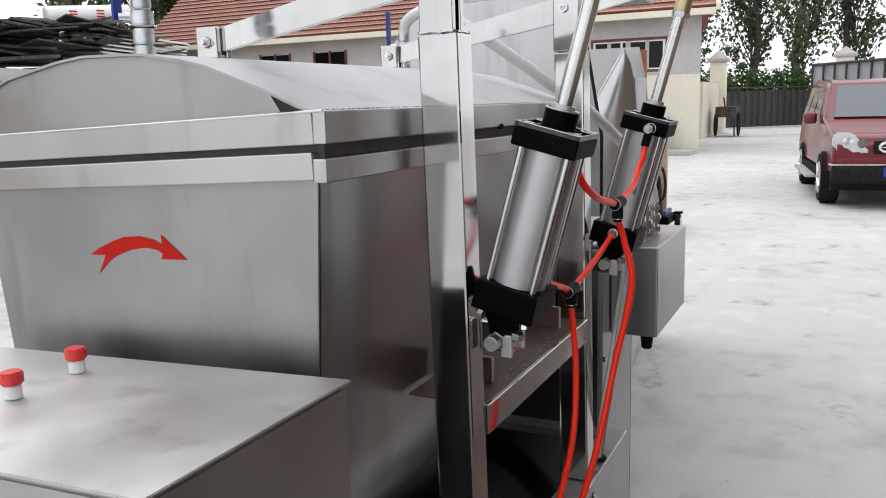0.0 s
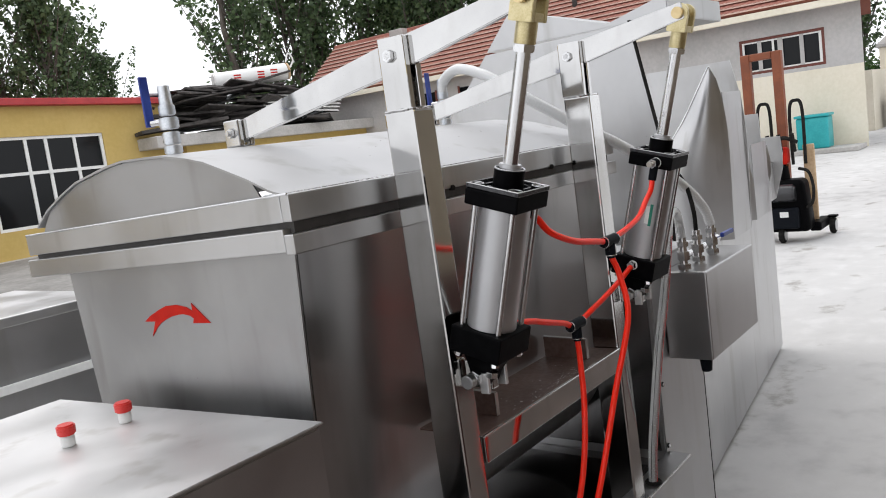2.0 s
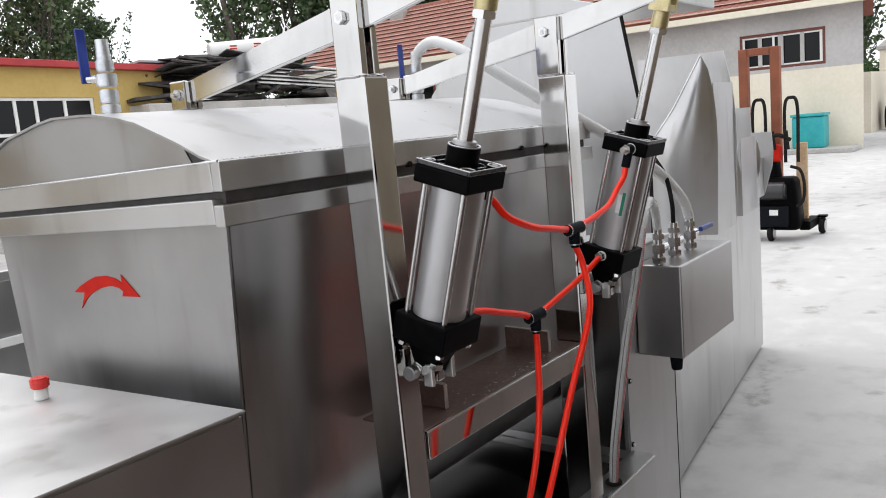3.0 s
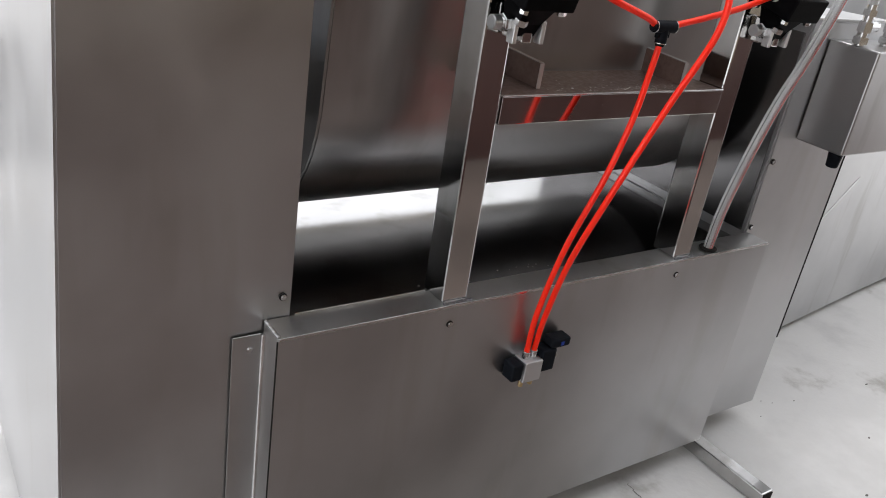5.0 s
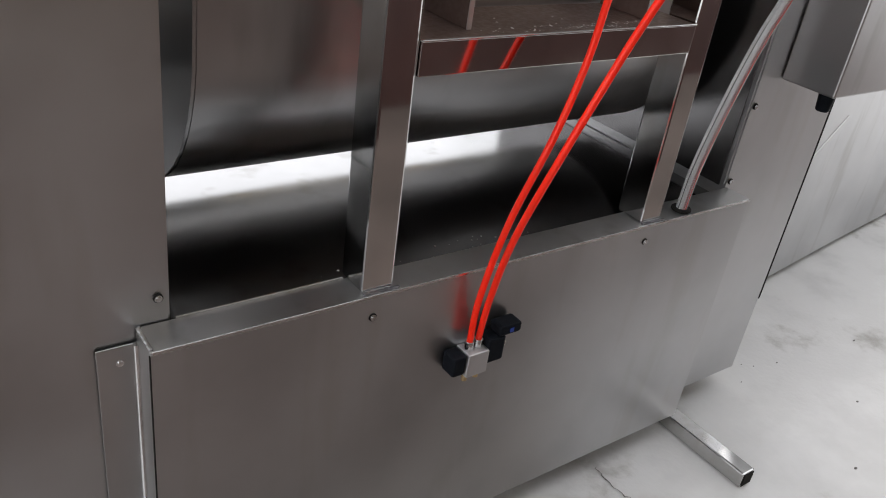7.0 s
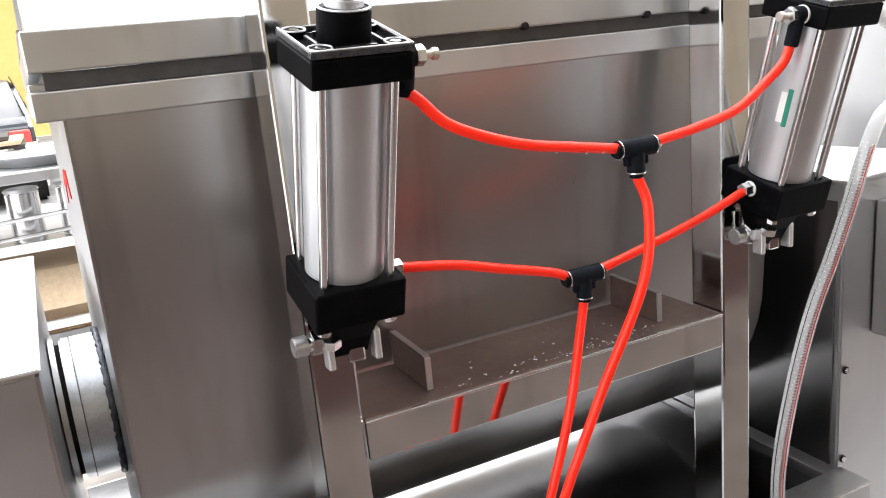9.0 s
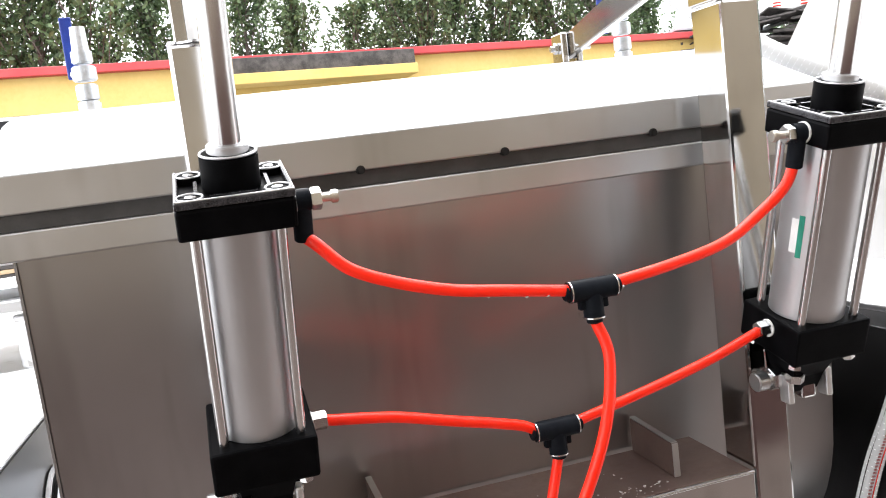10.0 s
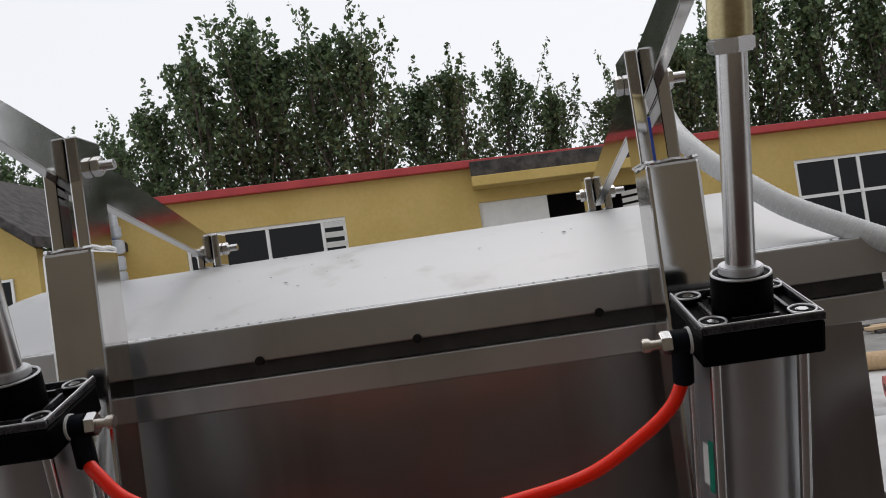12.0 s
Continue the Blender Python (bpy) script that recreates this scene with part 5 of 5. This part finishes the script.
            part("rim", rod((x, s * 0.905, 0.345), (x, s * 0.80, 0.345), 0.225, 24, bevel=0.01), ALU, w, "alloy rim", True)
            for k in range(5):
                a = k * 2 * math.pi / 5
                part("spoke", rod((x, s * 0.909, 0.345), (x + 0.19 * math.cos(a), s * 0.909, 0.345 + 0.19 * math.sin(a)), 0.022, 6), STEEL_BAR, w)
    part("grille", box(-2.205, -2.15, -0.36, 0.36, 0.70, 0.86, 0.02), RUBBER, root, "dark grille")
    oval = [Vector((-2.222, 0.30 * math.cos(a), 0.78 + 0.085 * math.sin(a))) for a in [k * math.pi / 18 for k in range(37)]]
    part("grille_ring", sweep(oval, 0.018, 8), STEEL_BRIGHT, root, "chrome grille surround", True)
    part("grille_bar", box(-2.226, -2.206, -0.28, 0.28, 0.772, 0.79, 0.004), STEEL_BRIGHT, root, "chrome grille bar")
    part("lip_spoiler", box(-2.20, -2.0, -0.86, 0.86, 0.555, 0.575, 0.008), ALU, root, "pale bumper edge")
    part("wiper", rod((-1.0, -0.5, 1.135), (-0.97, 0.1, 1.15), 0.012, 6), RUBBER, root)
    part("door_handle", box(-0.02, 0.12, -0.905, -0.86, 0.95, 0.98, 0.008), paint, root)
    part("number_plate", box(-2.25, -2.236, -0.24, 0.24, 0.42, 0.54, 0.004), BLUE, root, "plain blue plate")
    for s in (-1, 1):
        part("side_step", box(-0.9, 0.95, s * 0.95 - 0.08, s * 0.95 + 0.08, 0.30, 0.345, 0.01), ALU, root, "side step")
    root.matrix_basis = Matrix.Translation(loc) @ Matrix.Rotation(radians(yaw), 4, "Z") @ Matrix.Diagonal((1.04, 1.04, tall, 1))
    return root


SILVER, sn, sl, sb = mat_base("silver_car_paint", (0.55, 0.56, 0.57), 0.3, 0.6)
car("parked_car", (14.85, -0.3, 0), 7.6, MAROON, "maroon compact off-road car with clear headlights")
car("parked_car", (12.6, 13.6, 0), 25, SILVER, "silver car parked near the yellow workshop")

NAVY, nn, nl, nb = mat_base("dark_car_paint", (0.012, 0.016, 0.022), 0.25)
car("parked_car", (0.22, 12.3, 0), -90, NAVY, "dark saloon car with red tail lights before the workshop", True, 0.98)

# ---- pallet stacker ----
ps = thing("pallet_stacker", (9.8, 2.0, 0), "orange hand pallet stacker with black base and castors", "pallet stacker")
for y in (2.20, 2.54):
    part("mast", box(9.72, 9.82, y - 0.05, y + 0.05, 0.12, 2.12, 0.01), ORANGE, ps, "orange mast channel")
    part("guard_handle", sweep(smooth_path([(9.64, y - 0.12, 0.85), (9.64, y - 0.12, 1.45), (9.64, y - 0.19, 1.55), (9.64, y - 0.25, 1.45), (9.64, y - 0.25, 0.85)], 8), 0.018, 8), RUBBER, ps, "black loop handle", True)
part("mast_head", box(9.72, 9.82, 2.251, 2.489, 2.04, 2.12, 0.01), ORANGE, ps)
part("mast_brace", box(9.73, 9.81, 2.251, 2.489, 0.9, 0.98, 0.01), RUBBER, ps)
b = box(9.42, 9.71, 1.92, 2.5, 0.12, 0.70, 0.06, seg=3)
for v in b.verts:
    v.co.y = 2.2 + (v.co.y - 2.2) * (1.08 - 0.42 * max(0, v.co.z - 0.3))
part("pump_body", b, BLACKPAINT, ps, "black pump body", True)
part("motor", rod((9.41, 2.02, 0.56), (9.41, 2.42, 0.56), 0.10, 18, bevel=0.02), BLACKGLOSS, ps, "black drum motor", True)
part("battery", box(9.36, 9.52, 2.0, 2.34, 0.17, 0.40, 0.02), BLACKPLASTIC, ps, "black battery case")
part("label", box(9.353, 9.359, 2.10, 2.19, 0.30, 0.36), WHITEPLASTIC, ps, "small white label")
part("cable", sweep(smooth_path([(9.44, 1.98, 0.82), (9.42, 1.88, 0.78), (9.42, 1.84, 0.62), (9.43, 1.86, 0.45), (9.46, 1.94, 0.38)], 8), 0.017, 8), RUBBER, ps, "black looped cable", True)
part("cable", sweep(smooth_path([(9.5, 2.36, 0.85), (9.42, 2.42, 0.9), (9.4, 2.5, 0.75), (9.44, 2.52, 0.5), (9.5, 2.46, 0.4)], 8), 0.015, 8), RUBBER, ps, "black looped cable", True)
part("tiller_bar", sweep(smooth_path([(9.56, 2.52, 1.06), (9.5, 2.42, 1.14), (9.48, 2.26, 1.12), (9.48, 2.12, 1.16), (9.54, 2.0, 1.1)], 8), 0.022, 8), RUBBER, ps, "black tiller bar", True)
for y in (2.02, 2.16, 2.28, 2.44):
    part("control_lever", rod((9.52, y, 1.0), (9.5, y + 0.02, 1.2), 0.016, 8, 0.022), RUBBER, ps, "black control lever", True)
part("pump", rod((9.6, 2.2, 0.6), (9.6, 2.2, 0.86), 0.1, 16, 0.07, bevel=0.02), BLACKPAINT, ps, "", True)
part("tank", box(9.55, 9.7, 2.12, 2.36, 0.86, 1.05, 0.03), REDPAINT, ps, "red oil tank")
part("side_plate", box(9.83, 9.87, 1.90, 2.02, 0.1, 1.05, 0.01), WOOD, ps, "pale upright board")
for y, x in ((1.80, 10.05), (2.2, 9.46), (2.62, 9.9)):
    w = part("castor", rod((x, y - 0.03, 0.091), (x, y + 0.03, 0.091), 0.09, 24, bevel=0.012), RUBBER, ps, "black castor", True)
    part("hub", rod((x, y - 0.034, 0.091), (x, y + 0.034, 0.091), 0.062, 16), STEEL, w, "worn grey hub", True)
    part("castor_fork", box(x - 0.05, x + 0.05, y - 0.05, y + 0.05, 0.186, 0.21, 0.004), BLACKPAINT, w)
part("leg", box(9.6, 10.1, 1.83, 1.95, 0.1, 0.2, 0.02), BLACKPAINT, ps, "straddle leg")
part("leg", box(9.6, 10.1, 2.5, 2.6, 0.1, 0.2, 0.02), BLACKPAINT, ps, "straddle leg")

ps.location = ps.location + Vector((0.25, 0.08, 0))

# ---- gate, pillars, wall, cart, bin at the house ----
def pillar(x, y, h, w):
    root = thing("gate_pillar", (x, y, 0), "cream gate pillar with a pointed cement cap", "gate pillar", "gate pillars")
    part("shaft", box(x - w / 2, x + w / 2, y - w / 2, y + w / 2, 0, h, 0.02), CREAM, root)
    part("cap_slab", box(x - w * 0.66, x + w * 0.66, y - w * 0.66, y + w * 0.66, h + 0.001, h + 0.14, 0.02), SLAB, root, "cement cap slab")
    b = bmesh.new()
    bmesh.ops.create_cone(b, cap_ends=True, segments=4, radius1=w * 0.85, radius2=0.02, depth=0.35, matrix=Matrix.Translation((x, y, h + 0.316)) @ Matrix.Rotation(radians(45), 4, "Z"))
    part("cap", b, SLAB, root, "pointed cement cap")


pillar(37.0, 5.08, 2.95, 0.62)
pillar(44.0, 0.36, 3.2, 0.78)
tagged(part("yard_wall", box(32.5, 36.6, 5.0, 5.25, 0, 2.1), CREAM), "cream yard wall beside the house", "wall")
gate = thing("iron_gate", (41.5, 3.2, 0), "dark sheet-iron yard gate, closed", "gate")
part("leaf", plate([(41.6, 5.5), (45.2, 1.7), (45.24, 1.74), (41.64, 5.54)], "z", 0.05, 1.75), GATE, gate, "dark sheet leaf")
for k in range(14):
    q = (k + 0.5) / 14
    x, y = 41.6 + 3.6 * q, 5.5 - 3.8 * q
    part("bar", rod((x - 0.06, y - 0.05, 0.05), (x - 0.06, y - 0.05, 1.9), 0.025, 6), GATE, gate)
part("top_rail", rod((41.54, 5.45, 1.9), (45.14, 1.65, 1.9), 0.03, 6), GATE, gate)
open_gate = thing("sheet_gate", (40, -0.5, 0), "grey sheet gate leaf with dark uprights, open", "gate")
part("leaf", plate([(36.6, 1.42), (32.6, -1.4), (32.62, -1.45), (36.62, 1.37)], "z", 0.15, 2.62), GREYPANEL, open_gate, "grey sheet leaf")
for k in range(8):
    q = k / 7
    part("upright", rod((36.55 - 4 * q, 1.46 - 2.82 * q, 0.05), (36.55 - 4 * q, 1.46 - 2.82 * q, 2.68), 0.04, 6), GATE, open_gate)
part("rail", rod((36.55, 1.46, 2.66), (32.55, -1.36, 2.66), 0.05, 6), GATE, open_gate)

cart = thing("hand_cart", (34.2, 4.3, 0), "dark hand cart with two spoked wheels", "cart")
part("tray", box(33.6, 34.9, 3.95, 4.7, 0.75, 1.15, 0.03), DARKSCRAP, cart)
for y in (3.9, 4.75):
    w = part("wheel", rod((34.2, y - 0.03, 0.46), (34.2, y + 0.03, 0.46), 0.45, 24, bevel=0.02), RUBBER, cart, "", True)
part("handle", rod((33.6, 4.3, 0.9), (32.8, 4.3, 1.5), 0.03, 8), DARKSCRAP, cart)
part("leg", rod((33.7, 4.0, 0.02), (33.7, 4.0, 0.76), 0.03, 8), DARKSCRAP, cart)

bin_ = thing("plastic_bin", (24.0, 5.2, 0), "teal plastic bin by the house wall", "bin")
part("body", box(23.6, 24.2, 4.65, 5.45, 0.12, 0.95, 0.05, seg=3), TEAL, bin_, "", True)
part("lid", box(23.56, 24.24, 4.62, 5.48, 0.951, 1.02, 0.02), TEAL, bin_)
tagged(part("kerb_slab", box(23.2, 24.39, 3.9, 9.0, 0.0, 0.12, 0.02), SLAB), "low cement slab along the house wall", "kerb")

# hedge behind the gate
def hedge(name, x0, x1, y0, y1, z1, count, seed, label):
    r = random.Random(seed)
    verts, faces = [], []
    for _ in range(count):
        p = Vector((r.uniform(x0, x1), r.uniform(y0, y1), z1 * r.random() ** 0.7 * r.uniform(0.75, 1.08)))
        u = Vector((r.gauss(0, 1), r.gauss(0, 1), r.gauss(0, 1))).normalized()
        w = u.cross(Vector((r.gauss(0, 1), r.gauss(0, 1), r.gauss(0, 1)))).normalized()
        s = r.uniform(0.06, 0.14)
        i = len(verts)
        verts += [p - u * s, p + w * s * 0.7, p + u * s, p - w * s * 0.7]
        faces.append((i, i + 1, i + 2, i + 3))
    me = bpy.data.meshes.new(name)
    me.from_pydata(verts, [], faces)
    me.materials.append(HEDGE)
    return tagged(new(name, me), label, "hedge", kind="stuff")


hedge("hedge", 46, 49, -8, 9, 2.8, 20000, 5, "green bushes behind the yard gate")

# ---- pile on the shed roof ----
r = random.Random(11)
pile = thing("scrap_pile", (19, 22.5, 2.86), "heap of dark weathered boards and sheets on the slab roof", "scrap heap")
for k in range(110):
    x = r.uniform(16.0, 22.8)
    top = float(np.interp(x, [15.5, 17, 18.8, 20.8, 23], [0.5, 1.35, 1.75, 1.3, 0.7]))
    z = 2.92 + top * (k / 110) ** 0.8
    ln, wd, th = r.uniform(0.8, 3.0), r.uniform(0.25, 0.8), r.uniform(0.03, 0.1)
    b = box(-ln / 2, ln / 2, -wd / 2, wd / 2, -th / 2, th / 2)
    m = Matrix.Translation((x, r.uniform(21.3, 23.2), z)) @ Euler((r.gauss(0, 0.18), r.gauss(0, 0.1), r.gauss(0.1, 0.4))).to_matrix().to_4x4()
    part("board", turned(b, m), DARKSCRAP if r.random() < 0.88 else GREYPANEL, pile)
for k in range(6):
    b = box(-1.7, 1.7, -0.08, 0.08, -0.02, 0.02)
    part("pale_strip", turned(b, Matrix.Translation((21.0 + 0.15 * k, 21.1 + 0.08 * k, 3.35 + 0.13 * k)) @ Euler((0.3, 0.06, -0.05)).to_matrix().to_4x4()), WHITEPLASTIC, pile, "pale plastic strip")
drum = thing("paper_roll", (20, 22, 4.6), "white printed sack roll with a tan end", "roll")
ra, rb = Vector((18.4, 22.4, 4.55)), Vector((20.7, 21.3, 4.72))
part("sack", rod(ra, rb, 0.29, 24, bevel=0.03), WHITEPLASTIC, drum, "white printed sack", True)
part("end_disc", rod(rb + (rb - ra) * 0.002, rb + (rb - ra) * 0.03, 0.285, 24), WOOD, drum, "tan end disc", True)
for q in (0.3, 0.62, 0.8):
    c = ra.lerp(rb, q) + Vector((-0.13, -0.258, 0.0))
    m = Matrix.Translation(c) @ Matrix.Rotation(math.atan2(rb.y - ra.y, rb.x - ra.x), 4, "Z")
    for dz in (-0.09, 0.0, 0.09):
        part("print_bar", turned(box(-0.12, 0.12, -0.004, 0.004, dz - 0.022, dz + 0.022), m), REDPAINT, drum, "red printed bar")
part("wire_loop", sweep(smooth_path([rb + Vector((0.05, -0.02, 0)), rb + Vector((0.3, -0.1, 0.35)), rb + Vector((0.12, -0.1, 0.6)), rb + Vector((-0.05, -0.1, 0.3))], 8), 0.03, 6), WHITEPLASTIC, drum, "pale wire loop", True)

# ---- timber beams with pink ends, right of the machine ----
r = random.Random(4)
LOG = Vector((0.966, -0.26, 0))
for x0, y in ((4.96, 6.75), (5.06, 6.52), (5.05, 6.30), (5.19, 6.04), (5.19, 5.76), (5.22, 5.52), (5.28, 5.29)):
    a = Vector((x0, y, 0.146))
    log = thing("timber_log", (x0, y, 0), "pale peeled log with a pink painted end", "log", "log stack")
    part("log", rod(a, a + LOG * 3.0, 0.094, 18, bevel=0.008), WOOD, log, "", True)
    part("end_paint", rod(a - LOG * 0.012, a + LOG * 0.07, 0.0955, 18), WOODEND, log, "pink painted end")
    # the hole's shade is a dark disc laid on the solid end
    part("heart", rod(a - LOG * 0.0145, a - LOG * 0.0121, 0.034, 12), DARKSCRAP, log, "dark disc for the shade in the hollow heart")
for d in (0.5, 2.2):
    p, q = Vector((4.98, 6.9, 0)) + LOG * d, Vector((5.3, 5.1, 0)) + LOG * d
    tagged(part("bearer", plate([(p.x, p.y), (q.x, q.y), (q.x + 0.1, q.y), (p.x + 0.1, p.y)], "z", 0.0, 0.05), WOOD), "flat timber bearer under the logs", "timber", "log bearers")
a = Vector((5.2, 8.44, 0.1))
tagged(part("long_pole", rod(a, a + LOG * 5.0, 0.095, 18, bevel=0.008), WOOD, None, "", True), "long pale pole lying behind the logs", "pole")

# ---- bench and clutter behind the tub ----
bench = thing("steel_bench", (1.2, 2.9, 0), "stainless workbench with a panelled front", "workbench")
part("top", box(0.1, 1.86, 2.55, 3.3, 1.20, 1.235, 0.004), STEEL, bench)
part("front_panel", box(0.15, 1.29, 2.585, 2.6, 0.25, 0.70, 0.003), STEEL_PANEL, bench)
part("front_panel", box(1.35, 1.77, 2.585, 2.6, 0.25, 1.199, 0.003), STEEL_PANEL, bench)
for z in (0.98, 0.72):
    part("rail", box(0.12, 1.83, 2.56, 2.578, z, z + 0.03, 0.003), WHITEFRAME, bench, "pale rail")
for x in (0.13, 1.30, 1.78):
    for y in (2.62, 3.22):
        part("leg", box(x, x + 0.04, y, y + 0.04, 0, 1.199, 0.003), STEEL_BAR, bench)
r = random.Random(21)
part("shelf", box(0.14, 1.8, 2.62, 3.2, 0.985, 1.0, 0.003), STEEL, bench, "shelf under the top")
for x, y, rr in ((0.66, 2.76, 0.16), (1.12, 2.8, 0.19)):
    dish = thing("steel_basin", (x, y, 1.2355), "shallow steel basin with a bright rim on the bench", "basin", "steel basins")
    part("bowl", rod((x, y, 1.2357), (x, y, 1.272), rr * 0.8, 28, rr), STEEL, dish, "", True)
    loop = [Vector((x + rr * math.cos(k * math.pi / 16), y + rr * math.sin(k * math.pi / 16), 1.274)) for k in range(33)]
    part("rim", sweep(loop, 0.006, 8), STEEL_BRIGHT, dish, "rolled bright rim", True)
for k in range(5):
    x = 0.72 + 0.15 * k
    can = thing("steel_canister", (x, 2.68, 1.0), "pale steel canister standing on the bench shelf", "canister", "steel canisters")
    part("wall", rod((x, 2.68, 1.0005), (x, 2.68, 1.16), 0.05, 20, bevel=0.004), STEEL_BRIGHT, can, "", True)
    part("lid", rod((x, 2.68, 1.1605), (x, 2.68, 1.172), 0.053, 20, bevel=0.003), ALU, can, "", True)
for z in (1.03, 1.085):
    loop = smooth_path([(0.86, 2.59, z), (0.87, 2.575, z), (0.95, 2.57, z), (1.2, 2.57, z + 0.01), (1.27, 2.575, z + 0.01), (1.28, 2.60, z + 0.01)], 6)
    part("guard_rail", sweep(loop, 0.007, 8), STEEL_BRIGHT, bench, "bright round guard rail", True)
carton = thing("cardboard_box", (1.05, 2.9, 0.70), "opened beige cardboard box with dark tape under the bench", "box")
CARD = speckled("brown_cardboard", (0.42, 0.31, 0.2), (0.52, 0.4, 0.27), 6, (0.8, 0.95), 0.0, 0.1, 0.002)
part("body", box(0.80, 1.22, 2.66, 3.06, 0.703, 0.90, 0.004), CARD, carton)
part("flap", turned(box(0, 0.2, 0, 0.38, 0, 0.004), Matrix.Translation((1.215, 2.67, 0.895)) @ Matrix.Rotation(radians(28), 4, "Y")), CARD, carton)
part("flap", turned(box(-0.2, 0.2, -0.16, 0, 0, 0.004), Matrix.Translation((1.01, 2.657, 0.896)) @ Matrix.Rotation(radians(40), 4, "X")), CARD, carton)
part("tape", turned(box(-0.018, 0.018, 0, 0.005, -0.06, 0.06), Matrix.Translation((1.12, 2.652, 0.83)) @ Matrix.Rotation(radians(35), 4, "Y")), RUBBER, carton, "strip of dark tape")
stool = thing("low_pallet", (1.0, 2.95, 0), "low timber pallet carrying the box", "pallet")
for y in (2.62, 2.76, 2.90, 3.04):
    part("slat", box(0.7, 1.27, y, y + 0.1, 0.672, 0.70, 0.003), WOOD, stool)
for x in (0.72, 1.19):
    part("bearer", box(x, x + 0.06, 2.62, 3.14, 0.0, 0.6715, 0.003), WOOD, stool)
boards = thing("board_stack", (0.5, 3.05, 1.2355), "stack of thin plywood boards with dark worn edges on the bench", "boards")
r = random.Random(23)
for k in range(5):
    m = Matrix.Translation((0.55 + r.uniform(-0.06, 0.06), 3.12, 1.2455 + 0.017 * k)) @ Matrix.Rotation(r.uniform(-0.06, 0.06), 4, "Z")
    part("board", turned(box(-0.5, 0.5, -0.16, 0.16, -0.0075, 0.0075, 0.002), m), WOOD if k % 2 else DARKSCRAP, boards)

# ---- second yellow building beyond the workshop's end ----
yb2 = thing("yellow_store", (-9, 18, 0), "yellow store with a brown overhanging roof", "building")
part("wall", plate([(-12.4, 0), (-8.1, 0), (-8.1, 3.5), (-10.3, 5.2), (-12.4, 3.5)], "y", 18, 18.3), YWALL, yb2)
part("end_wall", box(-8.4, -8.1, 18.301, 23, 0, 3.4), YWALL, yb2)
part("roof", plate([(-7.7, 3.45), (-10.3, 5.45), (-12.9, 3.45), (-12.9, 3.7), (-10.3, 5.7), (-7.7, 3.7)], "y", 17.2, 23, 0.02), DARKSCRAP, yb2, "brown overhanging roof")
window(yb2, -10.6, -8.7, 1.2, 2.9, 17.9, WHITEFRAME, (-9.6,))

# ---- clutter along the workshop ----
stool = thing("metal_stool", (8.3, 12.3, 0), "dark metal stool frame standing on the concrete", "stool")
for x in (8.05, 8.55):
    for y in (12.1, 12.5):
        part("leg", rod((x, y, 0.007), (x, y, 0.47), 0.018, 8), GATE, stool)
part("seat", box(8.02, 8.58, 12.07, 12.53, 0.471, 0.51, 0.008), DARKSCRAP, stool)
part("stretcher", rod((8.05, 12.1, 0.2), (8.55, 12.1, 0.2), 0.012, 8), GATE, stool)
r = random.Random(17)
stack = thing("plank_pile", (7.6, 11.0, 0), "loose pile of short weathered planks", "planks")
for k in range(7):
    m = Matrix.Translation((7.5 + r.uniform(-0.1, 0.1), 10.9 + 0.12 * (k % 4), 0.03 + 0.045 * (k // 4))) @ Matrix.Rotation(r.uniform(-0.15, 0.15), 4, "Z")
    part("plank", turned(box(-0.7, 0.7, -0.055, 0.055, -0.02, 0.02, 0.003), m), WOOD if k % 3 else DARKSCRAP, stack)
for k in range(6):
    x, y, q = 9.1 + 0.33 * k + r.uniform(-0.1, 0.1), 12.5 + r.uniform(-0.3, 0.3), r.uniform(0.14, 0.26)
    b = bmesh.new()
    bmesh.ops.create_icosphere(b, subdivisions=3, radius=q)
    for v in b.verts:
        v.co *= 1 + 0.16 * math.sin(v.co.x * 19 + k) * math.cos(v.co.y * 23 + 2 * k)
        v.co.z = max(v.co.z * 0.75, -q * 0.5)
    bag = part("scrap_bag", turned(b, Matrix.Translation((x, y, q * 0.5 + 0.007))), DARKSCRAP, None, "", True)
    tagged(bag, "slumped dark sack lying before the workshop", "sack", "scrap sacks")
